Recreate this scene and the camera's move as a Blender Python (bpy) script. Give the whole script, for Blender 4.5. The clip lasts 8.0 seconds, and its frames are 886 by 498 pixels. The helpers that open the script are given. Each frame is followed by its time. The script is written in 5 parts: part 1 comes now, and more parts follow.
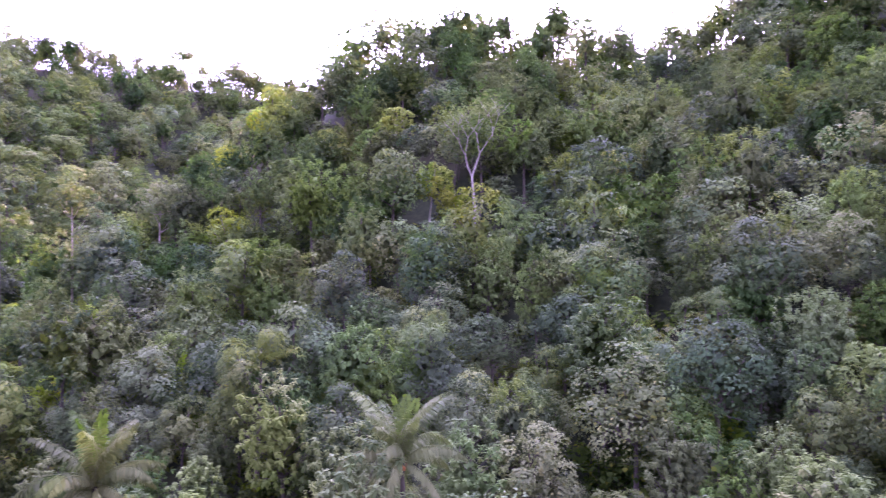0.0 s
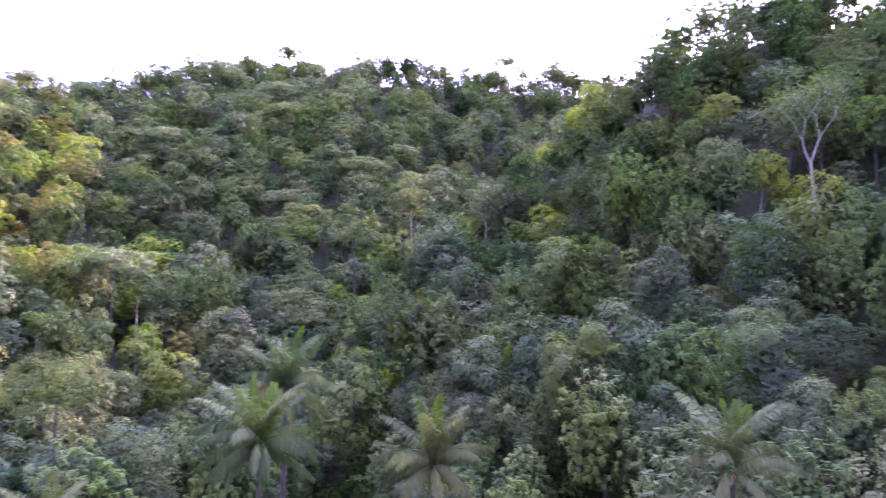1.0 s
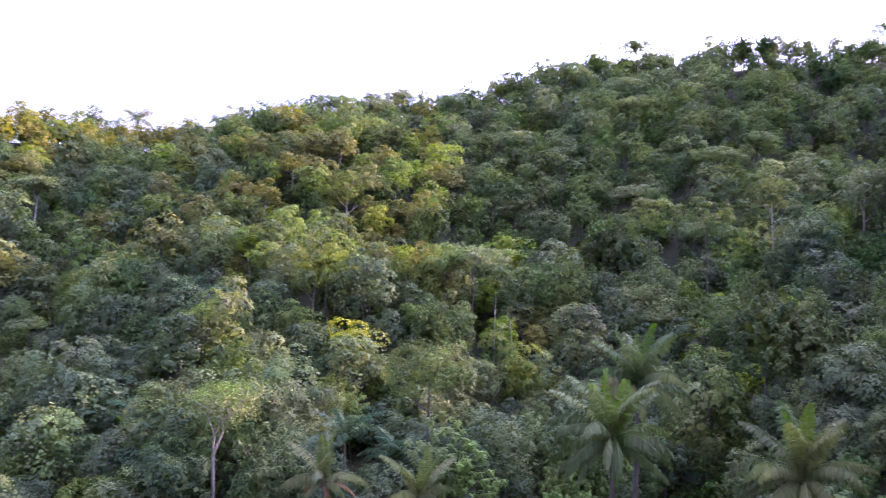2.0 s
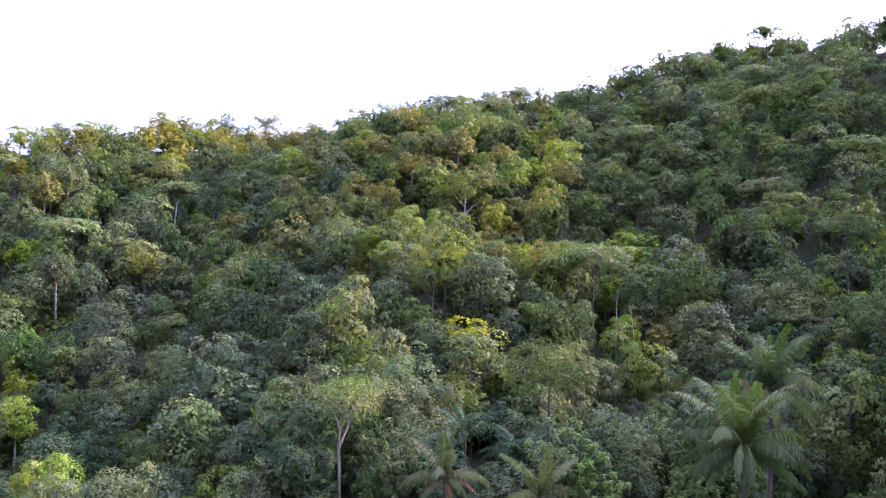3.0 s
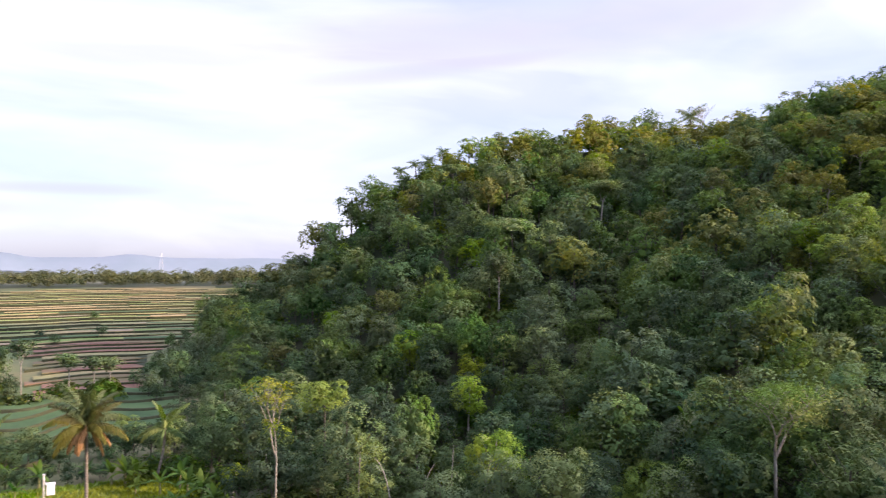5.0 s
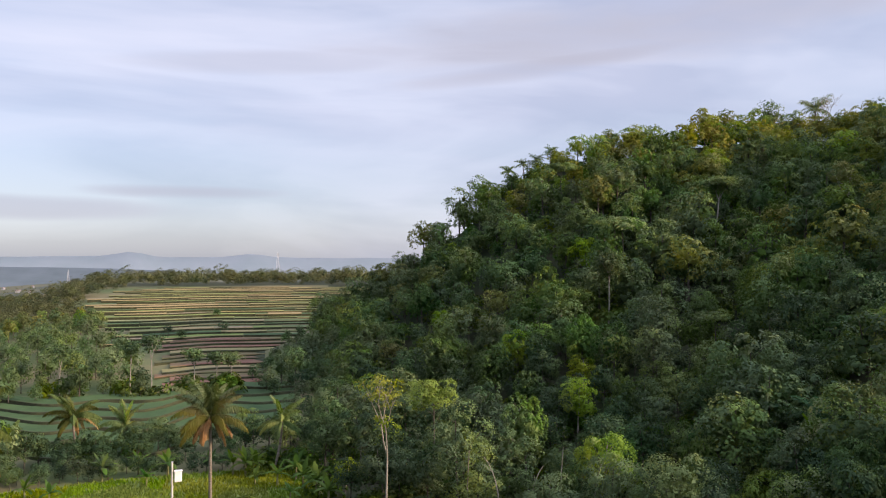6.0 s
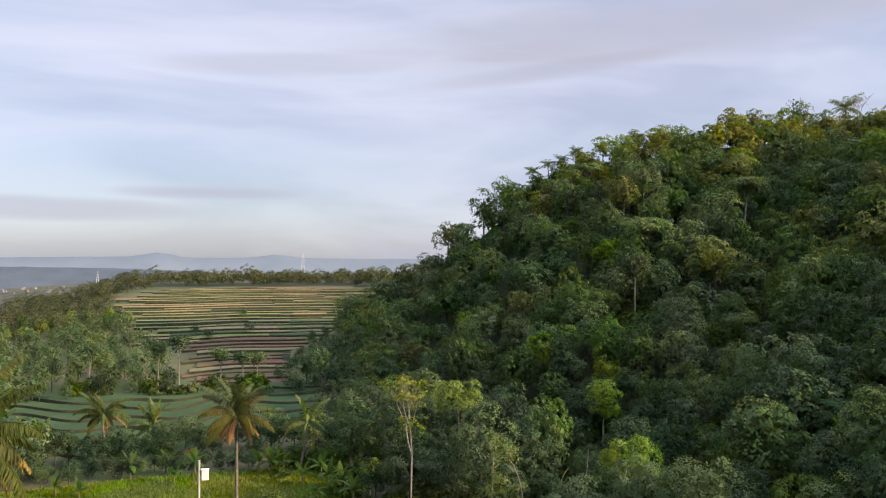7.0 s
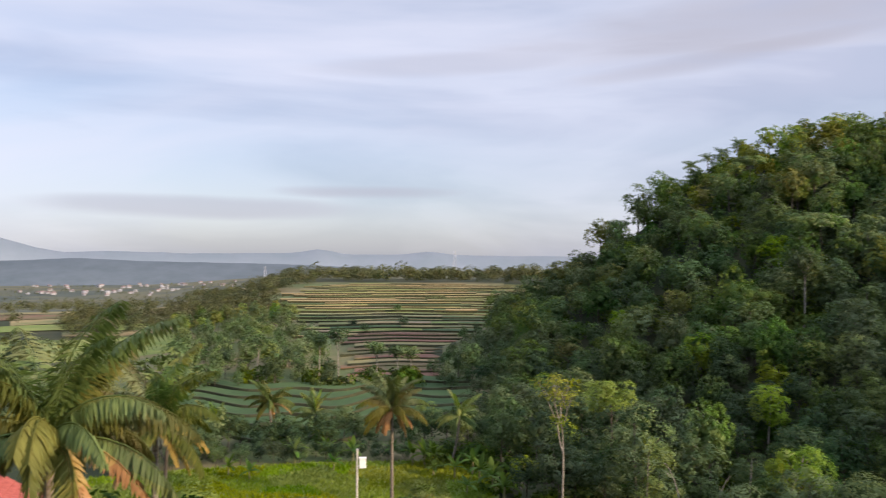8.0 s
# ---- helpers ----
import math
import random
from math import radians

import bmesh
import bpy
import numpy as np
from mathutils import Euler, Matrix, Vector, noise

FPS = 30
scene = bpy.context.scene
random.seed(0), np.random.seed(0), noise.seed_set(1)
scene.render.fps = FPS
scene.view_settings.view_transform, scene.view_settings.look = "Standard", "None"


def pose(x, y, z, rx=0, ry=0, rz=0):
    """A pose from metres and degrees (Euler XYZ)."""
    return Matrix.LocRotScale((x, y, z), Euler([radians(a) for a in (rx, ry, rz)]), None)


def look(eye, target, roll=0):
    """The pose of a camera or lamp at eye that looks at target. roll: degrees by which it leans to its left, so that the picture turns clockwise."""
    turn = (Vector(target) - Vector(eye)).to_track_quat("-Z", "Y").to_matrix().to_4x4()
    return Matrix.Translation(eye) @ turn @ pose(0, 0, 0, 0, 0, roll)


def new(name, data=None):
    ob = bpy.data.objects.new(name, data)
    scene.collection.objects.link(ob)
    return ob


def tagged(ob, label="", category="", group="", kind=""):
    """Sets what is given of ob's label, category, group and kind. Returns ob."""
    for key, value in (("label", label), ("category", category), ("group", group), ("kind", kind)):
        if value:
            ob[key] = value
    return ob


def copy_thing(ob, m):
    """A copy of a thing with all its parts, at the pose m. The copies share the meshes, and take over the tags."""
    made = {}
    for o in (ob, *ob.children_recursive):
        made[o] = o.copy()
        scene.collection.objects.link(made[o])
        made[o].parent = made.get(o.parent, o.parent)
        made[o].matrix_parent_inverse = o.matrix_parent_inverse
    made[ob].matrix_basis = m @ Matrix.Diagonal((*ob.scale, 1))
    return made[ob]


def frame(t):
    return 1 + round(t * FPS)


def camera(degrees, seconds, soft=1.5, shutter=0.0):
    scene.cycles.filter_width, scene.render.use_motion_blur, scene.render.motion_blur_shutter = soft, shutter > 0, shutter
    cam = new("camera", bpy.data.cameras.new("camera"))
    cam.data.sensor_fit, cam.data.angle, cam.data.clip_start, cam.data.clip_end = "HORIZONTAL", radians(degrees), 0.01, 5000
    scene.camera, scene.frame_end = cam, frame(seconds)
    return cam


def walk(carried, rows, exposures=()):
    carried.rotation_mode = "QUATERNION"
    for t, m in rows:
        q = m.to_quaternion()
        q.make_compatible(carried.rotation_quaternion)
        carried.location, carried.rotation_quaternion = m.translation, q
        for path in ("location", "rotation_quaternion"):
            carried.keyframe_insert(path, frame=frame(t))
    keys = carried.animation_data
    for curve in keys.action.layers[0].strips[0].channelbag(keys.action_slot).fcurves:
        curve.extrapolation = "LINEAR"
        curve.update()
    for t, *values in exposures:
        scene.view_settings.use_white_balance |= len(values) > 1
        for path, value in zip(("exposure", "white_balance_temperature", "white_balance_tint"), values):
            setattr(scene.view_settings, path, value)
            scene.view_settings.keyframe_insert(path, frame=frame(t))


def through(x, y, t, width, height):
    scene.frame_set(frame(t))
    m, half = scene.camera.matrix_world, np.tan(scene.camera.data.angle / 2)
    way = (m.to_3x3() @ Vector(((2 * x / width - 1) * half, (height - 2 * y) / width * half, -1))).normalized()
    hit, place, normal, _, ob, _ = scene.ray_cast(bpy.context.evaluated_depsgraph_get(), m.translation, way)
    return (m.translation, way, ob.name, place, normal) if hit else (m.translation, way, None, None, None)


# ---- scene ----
from itertools import product

# ---- camera and its way ----
EYE = 27.0
cam = camera(59.2, 8.0, soft=1.1, shutter=0.2)
# seconds, x, y, z drift of the hovering camera, yaw to the left, pitch, roll
ROWS = [
    (0.0, 0.00, 0.00, 0.00, 0.00, 2.02, 0.18),
    (0.5, -0.06, 0.02, 0.00, 10.28, 1.88, 0.09),
    (1.0, -0.13, 0.03, 0.01, 23.08, 1.75, -0.09),
    (1.5, -0.20, 0.03, 0.01, 35.84, 1.55, -0.10),
    (2.0, -0.27, 0.02, 0.02, 48.25, 1.43, -0.14),
    (2.2, -0.28, 0.02, 0.02, 50.91, 1.40, -0.03),
    (3.3, -0.33, 0.01, 0.03, 58.03, 1.27, 0.12),
    (3.5, -0.34, 0.00, 0.03, 58.73, 1.23, 0.10),
    (4.0, -0.38, -0.03, 0.04, 65.06, 1.17, 0.08),
    (4.5, -0.42, -0.08, 0.05, 76.95, 1.12, -0.05),
    (5.0, -0.45, -0.14, 0.06, 87.34, 1.05, 0.06),
    (5.2, -0.46, -0.16, 0.06, 89.98, 1.00, 0.06),
    (6.3, -0.48, -0.19, 0.07, 95.93, 1.06, 0.06),
    (6.5, -0.48, -0.20, 0.07, 96.25, 1.07, 0.04),
    (7.0, -0.48, -0.22, 0.07, 97.02, 1.09, -0.01),
    (7.5, -0.49, -0.26, 0.07, 99.17, 1.02, -0.10),
    (8.0, -0.50, -0.32, 0.06, 108.05, 0.86, -0.30),
]
EXPOSURES = [(0.0, 2.82, 5600, 93), (0.5, 2.67, 5480, 89), (1.0, 2.4, 5320, 83), (1.5, 2.15, 5250, 74), (2.0, 1.93, 5350, 66), (3.5, 1.72, 5450, 53), (4.5, 1.28, 5800, 36), (5.0, 0.98, 6000, 28), (5.6, 0.44, 6150, 21), (8.0, 0.38, 6250, 19)]
walk(cam, [(t, pose(x, y, EYE + z, 90 + pitch, roll, yaw)) for t, x, y, z, yaw, pitch, roll in ROWS], EXPOSURES)

# ---- sky and sun ----
SUN_AZ, SUN_EL = -10.0, 19.6      # degrees to the left of +y, above the horizon


def build_world():
    world = bpy.data.worlds.new("sky")
    scene.world = world
    world.use_nodes = True
    nt = world.node_tree
    nt.nodes.clear()
    n = nt.nodes.new
    out, back, sky = n("ShaderNodeOutputWorld"), n("ShaderNodeBackground"), n("ShaderNodeTexSky")
    sky.sky_type, sky.sun_disc = "NISHITA", False
    sky.sun_elevation, sky.sun_rotation = radians(SUN_EL), radians(-SUN_AZ)
    sky.altitude, sky.air_density, sky.dust_density, sky.ozone_density = 300, 1.0, 1.6, 1.5
    tc, mp, no, no2, ramp, mix = (n("ShaderNodeTexCoord"), n("ShaderNodeMapping"), n("ShaderNodeTexNoise"),
                                  n("ShaderNodeTexNoise"), n("ShaderNodeValToRGB"), n("ShaderNodeMixRGB"))
    mp.inputs["Scale"].default_value = (1.0, 1.0, 4.5)
    nt.links.new(tc.outputs["Generated"], mp.inputs["Vector"])
    for node, scale in ((no, 1.3), (no2, 1.0)):
        node.inputs["Scale"].default_value, node.inputs["Detail"].default_value = scale, 5
        node.inputs["Roughness"].default_value, node.inputs["Distortion"].default_value = 0.5, 0.6
        nt.links.new(mp.outputs["Vector"], node.inputs["Vector"])
    no2.inputs["Scale"].default_value = 2.0
    ramp.color_ramp.elements[0].position, ramp.color_ramp.elements[1].position = 0.36, 0.66
    ramp.color_ramp.elements[0].color, ramp.color_ramp.elements[1].color = (0.45, 0.45, 0.45, 1), (0.95, 0.95, 0.95, 1)
    nt.links.new(no.outputs["Fac"], ramp.inputs["Fac"])
    cloud = n("ShaderNodeValToRGB")
    cloud.color_ramp.elements[0].position, cloud.color_ramp.elements[1].position = 0.4, 0.58
    cloud.color_ramp.elements[0].color = (4.2, 4.5, 5.2, 1)
    cloud.color_ramp.elements[1].color = (5.65, 5.9, 6.4, 1)
    nt.links.new(no2.outputs["Fac"], cloud.inputs["Fac"])
    nt.links.new(ramp.outputs["Color"], mix.inputs["Fac"])
    nt.links.new(sky.outputs["Color"], mix.inputs["Color1"])
    # the cloud sheet is brightest high up on the sunny side
    face, toward, glow = n("ShaderNodeVectorMath"), n("ShaderNodeMapRange"), n("ShaderNodeMixRGB")
    face.operation = "DOT_PRODUCT"
    high = radians(45)
    face.inputs[1].default_value = (-math.sin(radians(SUN_AZ)) * math.cos(high), math.cos(radians(SUN_AZ)) * math.cos(high), math.sin(high))
    nt.links.new(tc.outputs["Generated"], face.inputs[0])
    toward.inputs["From Min"].default_value, toward.inputs["From Max"].default_value = 0.42, 1.0
    toward.inputs["To Min"].default_value, toward.inputs["To Max"].default_value = 1.0, 4.8
    nt.links.new(face.outputs["Value"], toward.inputs["Value"])
    glow.blend_type, glow.inputs["Fac"].default_value = "MULTIPLY", 1.0
    nt.links.new(cloud.outputs["Color"], glow.inputs["Color1"])
    nt.links.new(toward.outputs["Result"], glow.inputs["Color2"])
    nt.links.new(glow.outputs["Color"], mix.inputs["Color2"])
    # grey streaks of cloud: azimuth, elevation, half length, half height, tilt, strength
    split = n("ShaderNodeSeparateXYZ")
    nt.links.new(tc.outputs["Generated"], split.inputs["Vector"])

    def calc(op, a, b=0.0):
        node = n("ShaderNodeMath")
        node.operation = op
        for k, value in enumerate((a, b)):
            if isinstance(value, (int, float)):
                node.inputs[k].default_value = value
            else:
                nt.links.new(value, node.inputs[k])
        return node.outputs[0]
    az = calc("MULTIPLY", calc("ARCTAN2", calc("MULTIPLY", split.outputs["X"], -1.0), split.outputs["Y"]), 57.2958)
    el = calc("MULTIPLY", calc("ARCSINE", split.outputs["Z"]), 57.2958)
    ragged = calc("MULTIPLY", calc("SUBTRACT", no2.outputs["Fac"], 0.5), 5.0)
    shade = 0.0
    for az0, el0, long, thick, tilt, strength in ((79, 16.6, 19, 2.6, -0.07, 0.8), (84, 14.6, 13, 0.9, -0.12, 0.8), (92, 16.8, 2.6, 0.9, 0, 0.5),
                                                  (113, 5.0, 6, 0.5, 0.0, 0.75), (124, 3.6, 11, 0.7, 0.0, 0.5), (62, 20, 16, 3, 0, 0.7), (106, 14.2, 10, 0.7, -0.05, 0.35)):
        u = calc("DIVIDE", calc("SUBTRACT", az, az0), long)
        v = calc("DIVIDE", calc("SUBTRACT", calc("SUBTRACT", el, el0), calc("MULTIPLY", calc("SUBTRACT", az, az0), tilt)), thick)
        near = calc("SUBTRACT", 1.15, calc("ADD", calc("MULTIPLY", u, u), calc("MULTIPLY", v, v)))
        soft = n("ShaderNodeMapRange")
        soft.interpolation_type = "SMOOTHSTEP"
        soft.inputs["From Min"].default_value, soft.inputs["From Max"].default_value, soft.inputs["To Max"].default_value = -0.4, 1.6, strength
        nt.links.new(calc("ADD", near, ragged), soft.inputs["Value"])
        shade = calc("MAXIMUM", soft.outputs["Result"], shade)
    veil = n("ShaderNodeMixRGB")
    veil.inputs["Color2"].default_value = (3.3, 3.35, 3.7, 1)
    nt.links.new(shade, veil.inputs["Fac"])
    nt.links.new(mix.outputs["Color"], veil.inputs["Color1"])
    nt.links.new(veil.outputs["Color"], back.inputs["Color"])
    back.inputs["Strength"].default_value = 0.113
    nt.links.new(back.outputs["Background"], out.inputs["Surface"])


build_world()
sun = new("sun", bpy.data.lights.new("sun", "SUN"))
sun.data.energy, sun.data.angle, sun.data.color = 5.0, radians(0.6), (1.0, 0.73, 0.43)
a, e = radians(SUN_AZ), radians(SUN_EL)
sun.matrix_world = look((-math.sin(a) * math.cos(e) * 400, math.cos(a) * math.cos(e) * 400, math.sin(e) * 400), (0, 0, 0))


# ---- materials ----
def material(name):
    m = bpy.data.materials.new(name)
    m.use_nodes = True
    m.node_tree.nodes.clear()
    return m, m.node_tree, m.node_tree.nodes.new, m.node_tree.links.new


def leaf_material(name, dark, light, through=0.24, tip=(0.2, 0.2, 0.05), gloss=0.1, rough=0.65):
    """Leaves: colour varies from tree to tree, in patches and from leaf to leaf; light passes partly through."""
    m, nt, n, ln = material(name)
    geo, info = n("ShaderNodeNewGeometry"), n("ShaderNodeObjectInfo")
    cell, patch = n("ShaderNodeTexVoronoi"), n("ShaderNodeTexNoise")
    cell.inputs["Scale"].default_value, patch.inputs["Scale"].default_value = 0.16, 0.9
    ln(geo.outputs["Position"], cell.inputs["Vector"])
    ln(geo.outputs["Position"], patch.inputs["Vector"])
    sep = n("ShaderNodeSeparateColor")
    ln(cell.outputs["Color"], sep.inputs["Color"])
    add = n("ShaderNodeMath")
    add.operation = "ADD"
    ln(info.outputs["Random"], add.inputs[0])
    ln(sep.outputs["Red"], add.inputs[1])
    scale = n("ShaderNodeMath")
    scale.operation = "MULTIPLY_ADD"
    ln(add.outputs[0], scale.inputs[0])
    scale.inputs[1].default_value = 0.85
    ln(patch.outputs["Fac"], scale.inputs[2])
    minus = n("ShaderNodeMath")
    minus.operation = "SUBTRACT"
    minus.use_clamp = True
    ln(scale.outputs[0], minus.inputs[0])
    minus.inputs[1].default_value = 0.88
    mix = n("ShaderNodeMixRGB")
    mix.inputs["Color1"].default_value, mix.inputs["Color2"].default_value = (*dark, 1), (*light, 1)
    ln(minus.outputs[0], mix.inputs["Fac"])
    gt = n("ShaderNodeMath")
    gt.operation, gt.inputs[1].default_value = "GREATER_THAN", 0.93
    ln(geo.outputs["Random Per Island"], gt.inputs[0])
    half = n("ShaderNodeMath")
    half.operation, half.inputs[1].default_value = "MULTIPLY", 0.3
    ln(gt.outputs[0], half.inputs[0])
    mix2 = n("ShaderNodeMixRGB")
    mix2.inputs["Color2"].default_value = (*tip, 1)
    ln(half.outputs[0], mix2.inputs["Fac"])
    ln(mix.outputs["Color"], mix2.inputs["Color1"])
    hsv = n("ShaderNodeHueSaturation")
    vary = n("ShaderNodeMapRange")
    vary.inputs["To Min"].default_value, vary.inputs["To Max"].default_value = 0.92, 1.08
    ln(geo.outputs["Random Per Island"], vary.inputs["Value"])
    ln(vary.outputs["Result"], hsv.inputs["Value"])
    for source, socket, low, high in (("Green", "Hue", 0.47, 0.522), ("Blue", "Saturation", 0.98, 1.38)):
        spread = n("ShaderNodeMapRange")
        spread.inputs["To Min"].default_value, spread.inputs["To Max"].default_value = low, high
        ln(sep.outputs[source], spread.inputs["Value"])
        ln(spread.outputs["Result"], hsv.inputs[socket])
    ln(mix2.outputs["Color"], hsv.inputs["Color"])
    bsdf, trans, ms, out = n("ShaderNodeBsdfPrincipled"), n("ShaderNodeBsdfTranslucent"), n("ShaderNodeMixShader"), n("ShaderNodeOutputMaterial")
    bsdf.inputs["Roughness"].default_value, bsdf.inputs["Specular IOR Level"].default_value = rough, gloss
    ln(hsv.outputs["Color"], bsdf.inputs["Base Color"])
    bright = n("ShaderNodeMixRGB")
    bright.blend_type, bright.inputs["Fac"].default_value = "MULTIPLY", 1.0
    bright.inputs["Color2"].default_value = (1.6, 1.65, 0.9, 1)
    ln(hsv.outputs["Color"], bright.inputs["Color1"])
    ln(bright.outputs["Color"], trans.inputs["Color"])
    ms.inputs["Fac"].default_value = through
    ln(bsdf.outputs[0], ms.inputs[1])
    ln(trans.outputs[0], ms.inputs[2])
    ln(ms.outputs[0], out.inputs["Surface"])
    return m


def rough_material(name, a, b, scale=1.0, rough=0.85, bump=0.3, stretch=(1, 1, 1), c=None, big=0.03, metal=0.0, coords="Position"):
    """Two colours mixed at two scales, with relief."""
    m, nt, n, ln = material(name)
    geo, mp = n("ShaderNodeNewGeometry"), n("ShaderNodeMapping")
    mp.inputs["Scale"].default_value = stretch
    if coords == "Position":
        ln(geo.outputs["Position"], mp.inputs["Vector"])
    else:
        tc = n("ShaderNodeTexCoord")
        ln(tc.outputs["Object"], mp.inputs["Vector"])
    fine, large = n("ShaderNodeTexNoise"), n("ShaderNodeTexNoise")
    fine.inputs["Scale"].default_value, fine.inputs["Detail"].default_value = scale, 8
    fine.inputs["Roughness"].default_value = 0.65
    large.inputs["Scale"].default_value, large.inputs["Detail"].default_value = big, 3
    ln(mp.outputs["Vector"], fine.inputs["Vector"])
    ln(geo.outputs["Position"], large.inputs["Vector"])
    ramp = n("ShaderNodeValToRGB")
    ramp.color_ramp.elements[0].position, ramp.color_ramp.elements[1].position = 0.35, 0.65
    ramp.color_ramp.elements[0].color, ramp.color_ramp.elements[1].color = (*a, 1), (*b, 1)
    ln(fine.outputs["Fac"], ramp.inputs["Fac"])
    col = ramp.outputs["Color"]
    if c:
        r2, mix = n("ShaderNodeValToRGB"), n("ShaderNodeMixRGB")
        r2.color_ramp.elements[0].position, r2.color_ramp.elements[1].position = 0.42, 0.58
        ln(large.outputs["Fac"], r2.inputs["Fac"])
        ln(r2.outputs["Color"], mix.inputs["Fac"])
        ln(col, mix.inputs["Color1"])
        mix.inputs["Color2"].default_value = (*c, 1)
        col = mix.outputs["Color"]
    bsdf, out, bp = n("ShaderNodeBsdfPrincipled"), n("ShaderNodeOutputMaterial"), n("ShaderNodeBump")
    bsdf.inputs["Roughness"].default_value, bsdf.inputs["Metallic"].default_value = rough, metal
    bsdf.inputs["Specular IOR Level"].default_value = 0.25
    bp.inputs["Strength"].default_value = bump
    ln(fine.outputs["Fac"], bp.inputs["Height"])
    ln(bp.outputs["Normal"], bsdf.inputs["Normal"])
    ln(col, bsdf.inputs["Base Color"])
    ln(bsdf.outputs[0], out.inputs["Surface"])
    return m


LEAF_BROAD = leaf_material("broad leaves", (0.054, 0.09, 0.041), (0.14, 0.2, 0.078), tip=(0.18, 0.235, 0.095), gloss=0.05, rough=0.6)
# fine and dark glossy greens carry extra grey and blue to mimic haze
LEAF_FINE = leaf_material("fine leaves", (0.055, 0.086, 0.049), (0.155, 0.206, 0.098))
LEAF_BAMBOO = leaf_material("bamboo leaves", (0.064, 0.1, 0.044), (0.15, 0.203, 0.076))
LEAF_BLUE = leaf_material("dark glossy leaves", (0.043, 0.069, 0.042), (0.108, 0.15, 0.08), tip=(0.13, 0.19, 0.09), gloss=0.06)
LEAF_LIME = leaf_material("lime leaves", (0.12, 0.185, 0.05), (0.22, 0.28, 0.085), 0.34)
LEAF_RUST = leaf_material("rusty leaves", (0.1, 0.122, 0.045), (0.17, 0.18, 0.066), tip=(0.2, 0.2, 0.08))
LEAF_YELLOW = leaf_material("yellow leaves", (0.19, 0.22, 0.05), (0.28, 0.3, 0.08), 0.4, (0.34, 0.33, 0.11))
LEAF_PALM = leaf_material("palm fronds", (0.085, 0.125, 0.055), (0.175, 0.21, 0.095), 0.3, (0.22, 0.24, 0.12), 0.14, 0.5)
LEAF_SPEAR = leaf_material("young palm fronds", (0.09, 0.15, 0.042), (0.15, 0.215, 0.065), 0.35, (0.25, 0.3, 0.12))
LEAF_OLIVE = leaf_material("olive palm fronds", (0.075, 0.088, 0.032), (0.16, 0.16, 0.06), 0.3, (0.24, 0.2, 0.09), 0.12, 0.5)
LEAF_SAGO = leaf_material("dark palm fronds", (0.04, 0.078, 0.048), (0.1, 0.145, 0.085), 0.25, (0.15, 0.19, 0.12))
LEAF_DRY = leaf_material("dry fronds", (0.23, 0.165, 0.085), (0.36, 0.27, 0.15), 0.25, (0.42, 0.33, 0.2))
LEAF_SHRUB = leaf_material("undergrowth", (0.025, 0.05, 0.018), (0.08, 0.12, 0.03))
LEAF_GROVE = leaf_material("far groves", (0.045, 0.06, 0.036), (0.115, 0.12, 0.066))
# the low sun's gold on the crowns is put into this leaf colour
LEAF_SUNGOLD = leaf_material("leaves with painted sunlight", (0.145, 0.16, 0.045), (0.235, 0.24, 0.075), 0.3, (0.28, 0.27, 0.1))
BARK = rough_material("bark", (0.045, 0.04, 0.03), (0.12, 0.105, 0.085), 4, bump=0.6, stretch=(1, 1, 0.25), coords="Object")
BARK_PALE = rough_material("pale bark", (0.19, 0.175, 0.145), (0.34, 0.315, 0.27), 3, bump=0.4, stretch=(1, 1, 0.4), coords="Object")
# near-black, so the shade in the gaps between trees is in the colour
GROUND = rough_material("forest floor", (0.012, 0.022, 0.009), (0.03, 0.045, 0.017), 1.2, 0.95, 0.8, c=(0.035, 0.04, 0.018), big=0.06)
MEADOW = rough_material("rough meadow", (0.055, 0.085, 0.03), (0.1, 0.125, 0.05), 0.9, 0.95, 0.7, c=(0.13, 0.12, 0.06), big=0.03)
# aerial haze over the distant ground is put into this colour
PLAIN = rough_material("plain with painted haze", (0.04, 0.056, 0.048), (0.065, 0.082, 0.066), 0.02, 1.0, 0.0, c=(0.1, 0.1, 0.06), big=0.006)
BARK_PALM = rough_material("palm bark", (0.1, 0.085, 0.07), (0.24, 0.21, 0.17), 3, bump=0.5, stretch=(0.4, 0.4, 3), coords="Object")


# ---- small tools ----
def polar(az, d):
    """Plan position: az degrees to the left of +y, d metres from the hovering camera."""
    return -math.sin(radians(az)) * d, math.cos(radians(az)) * d


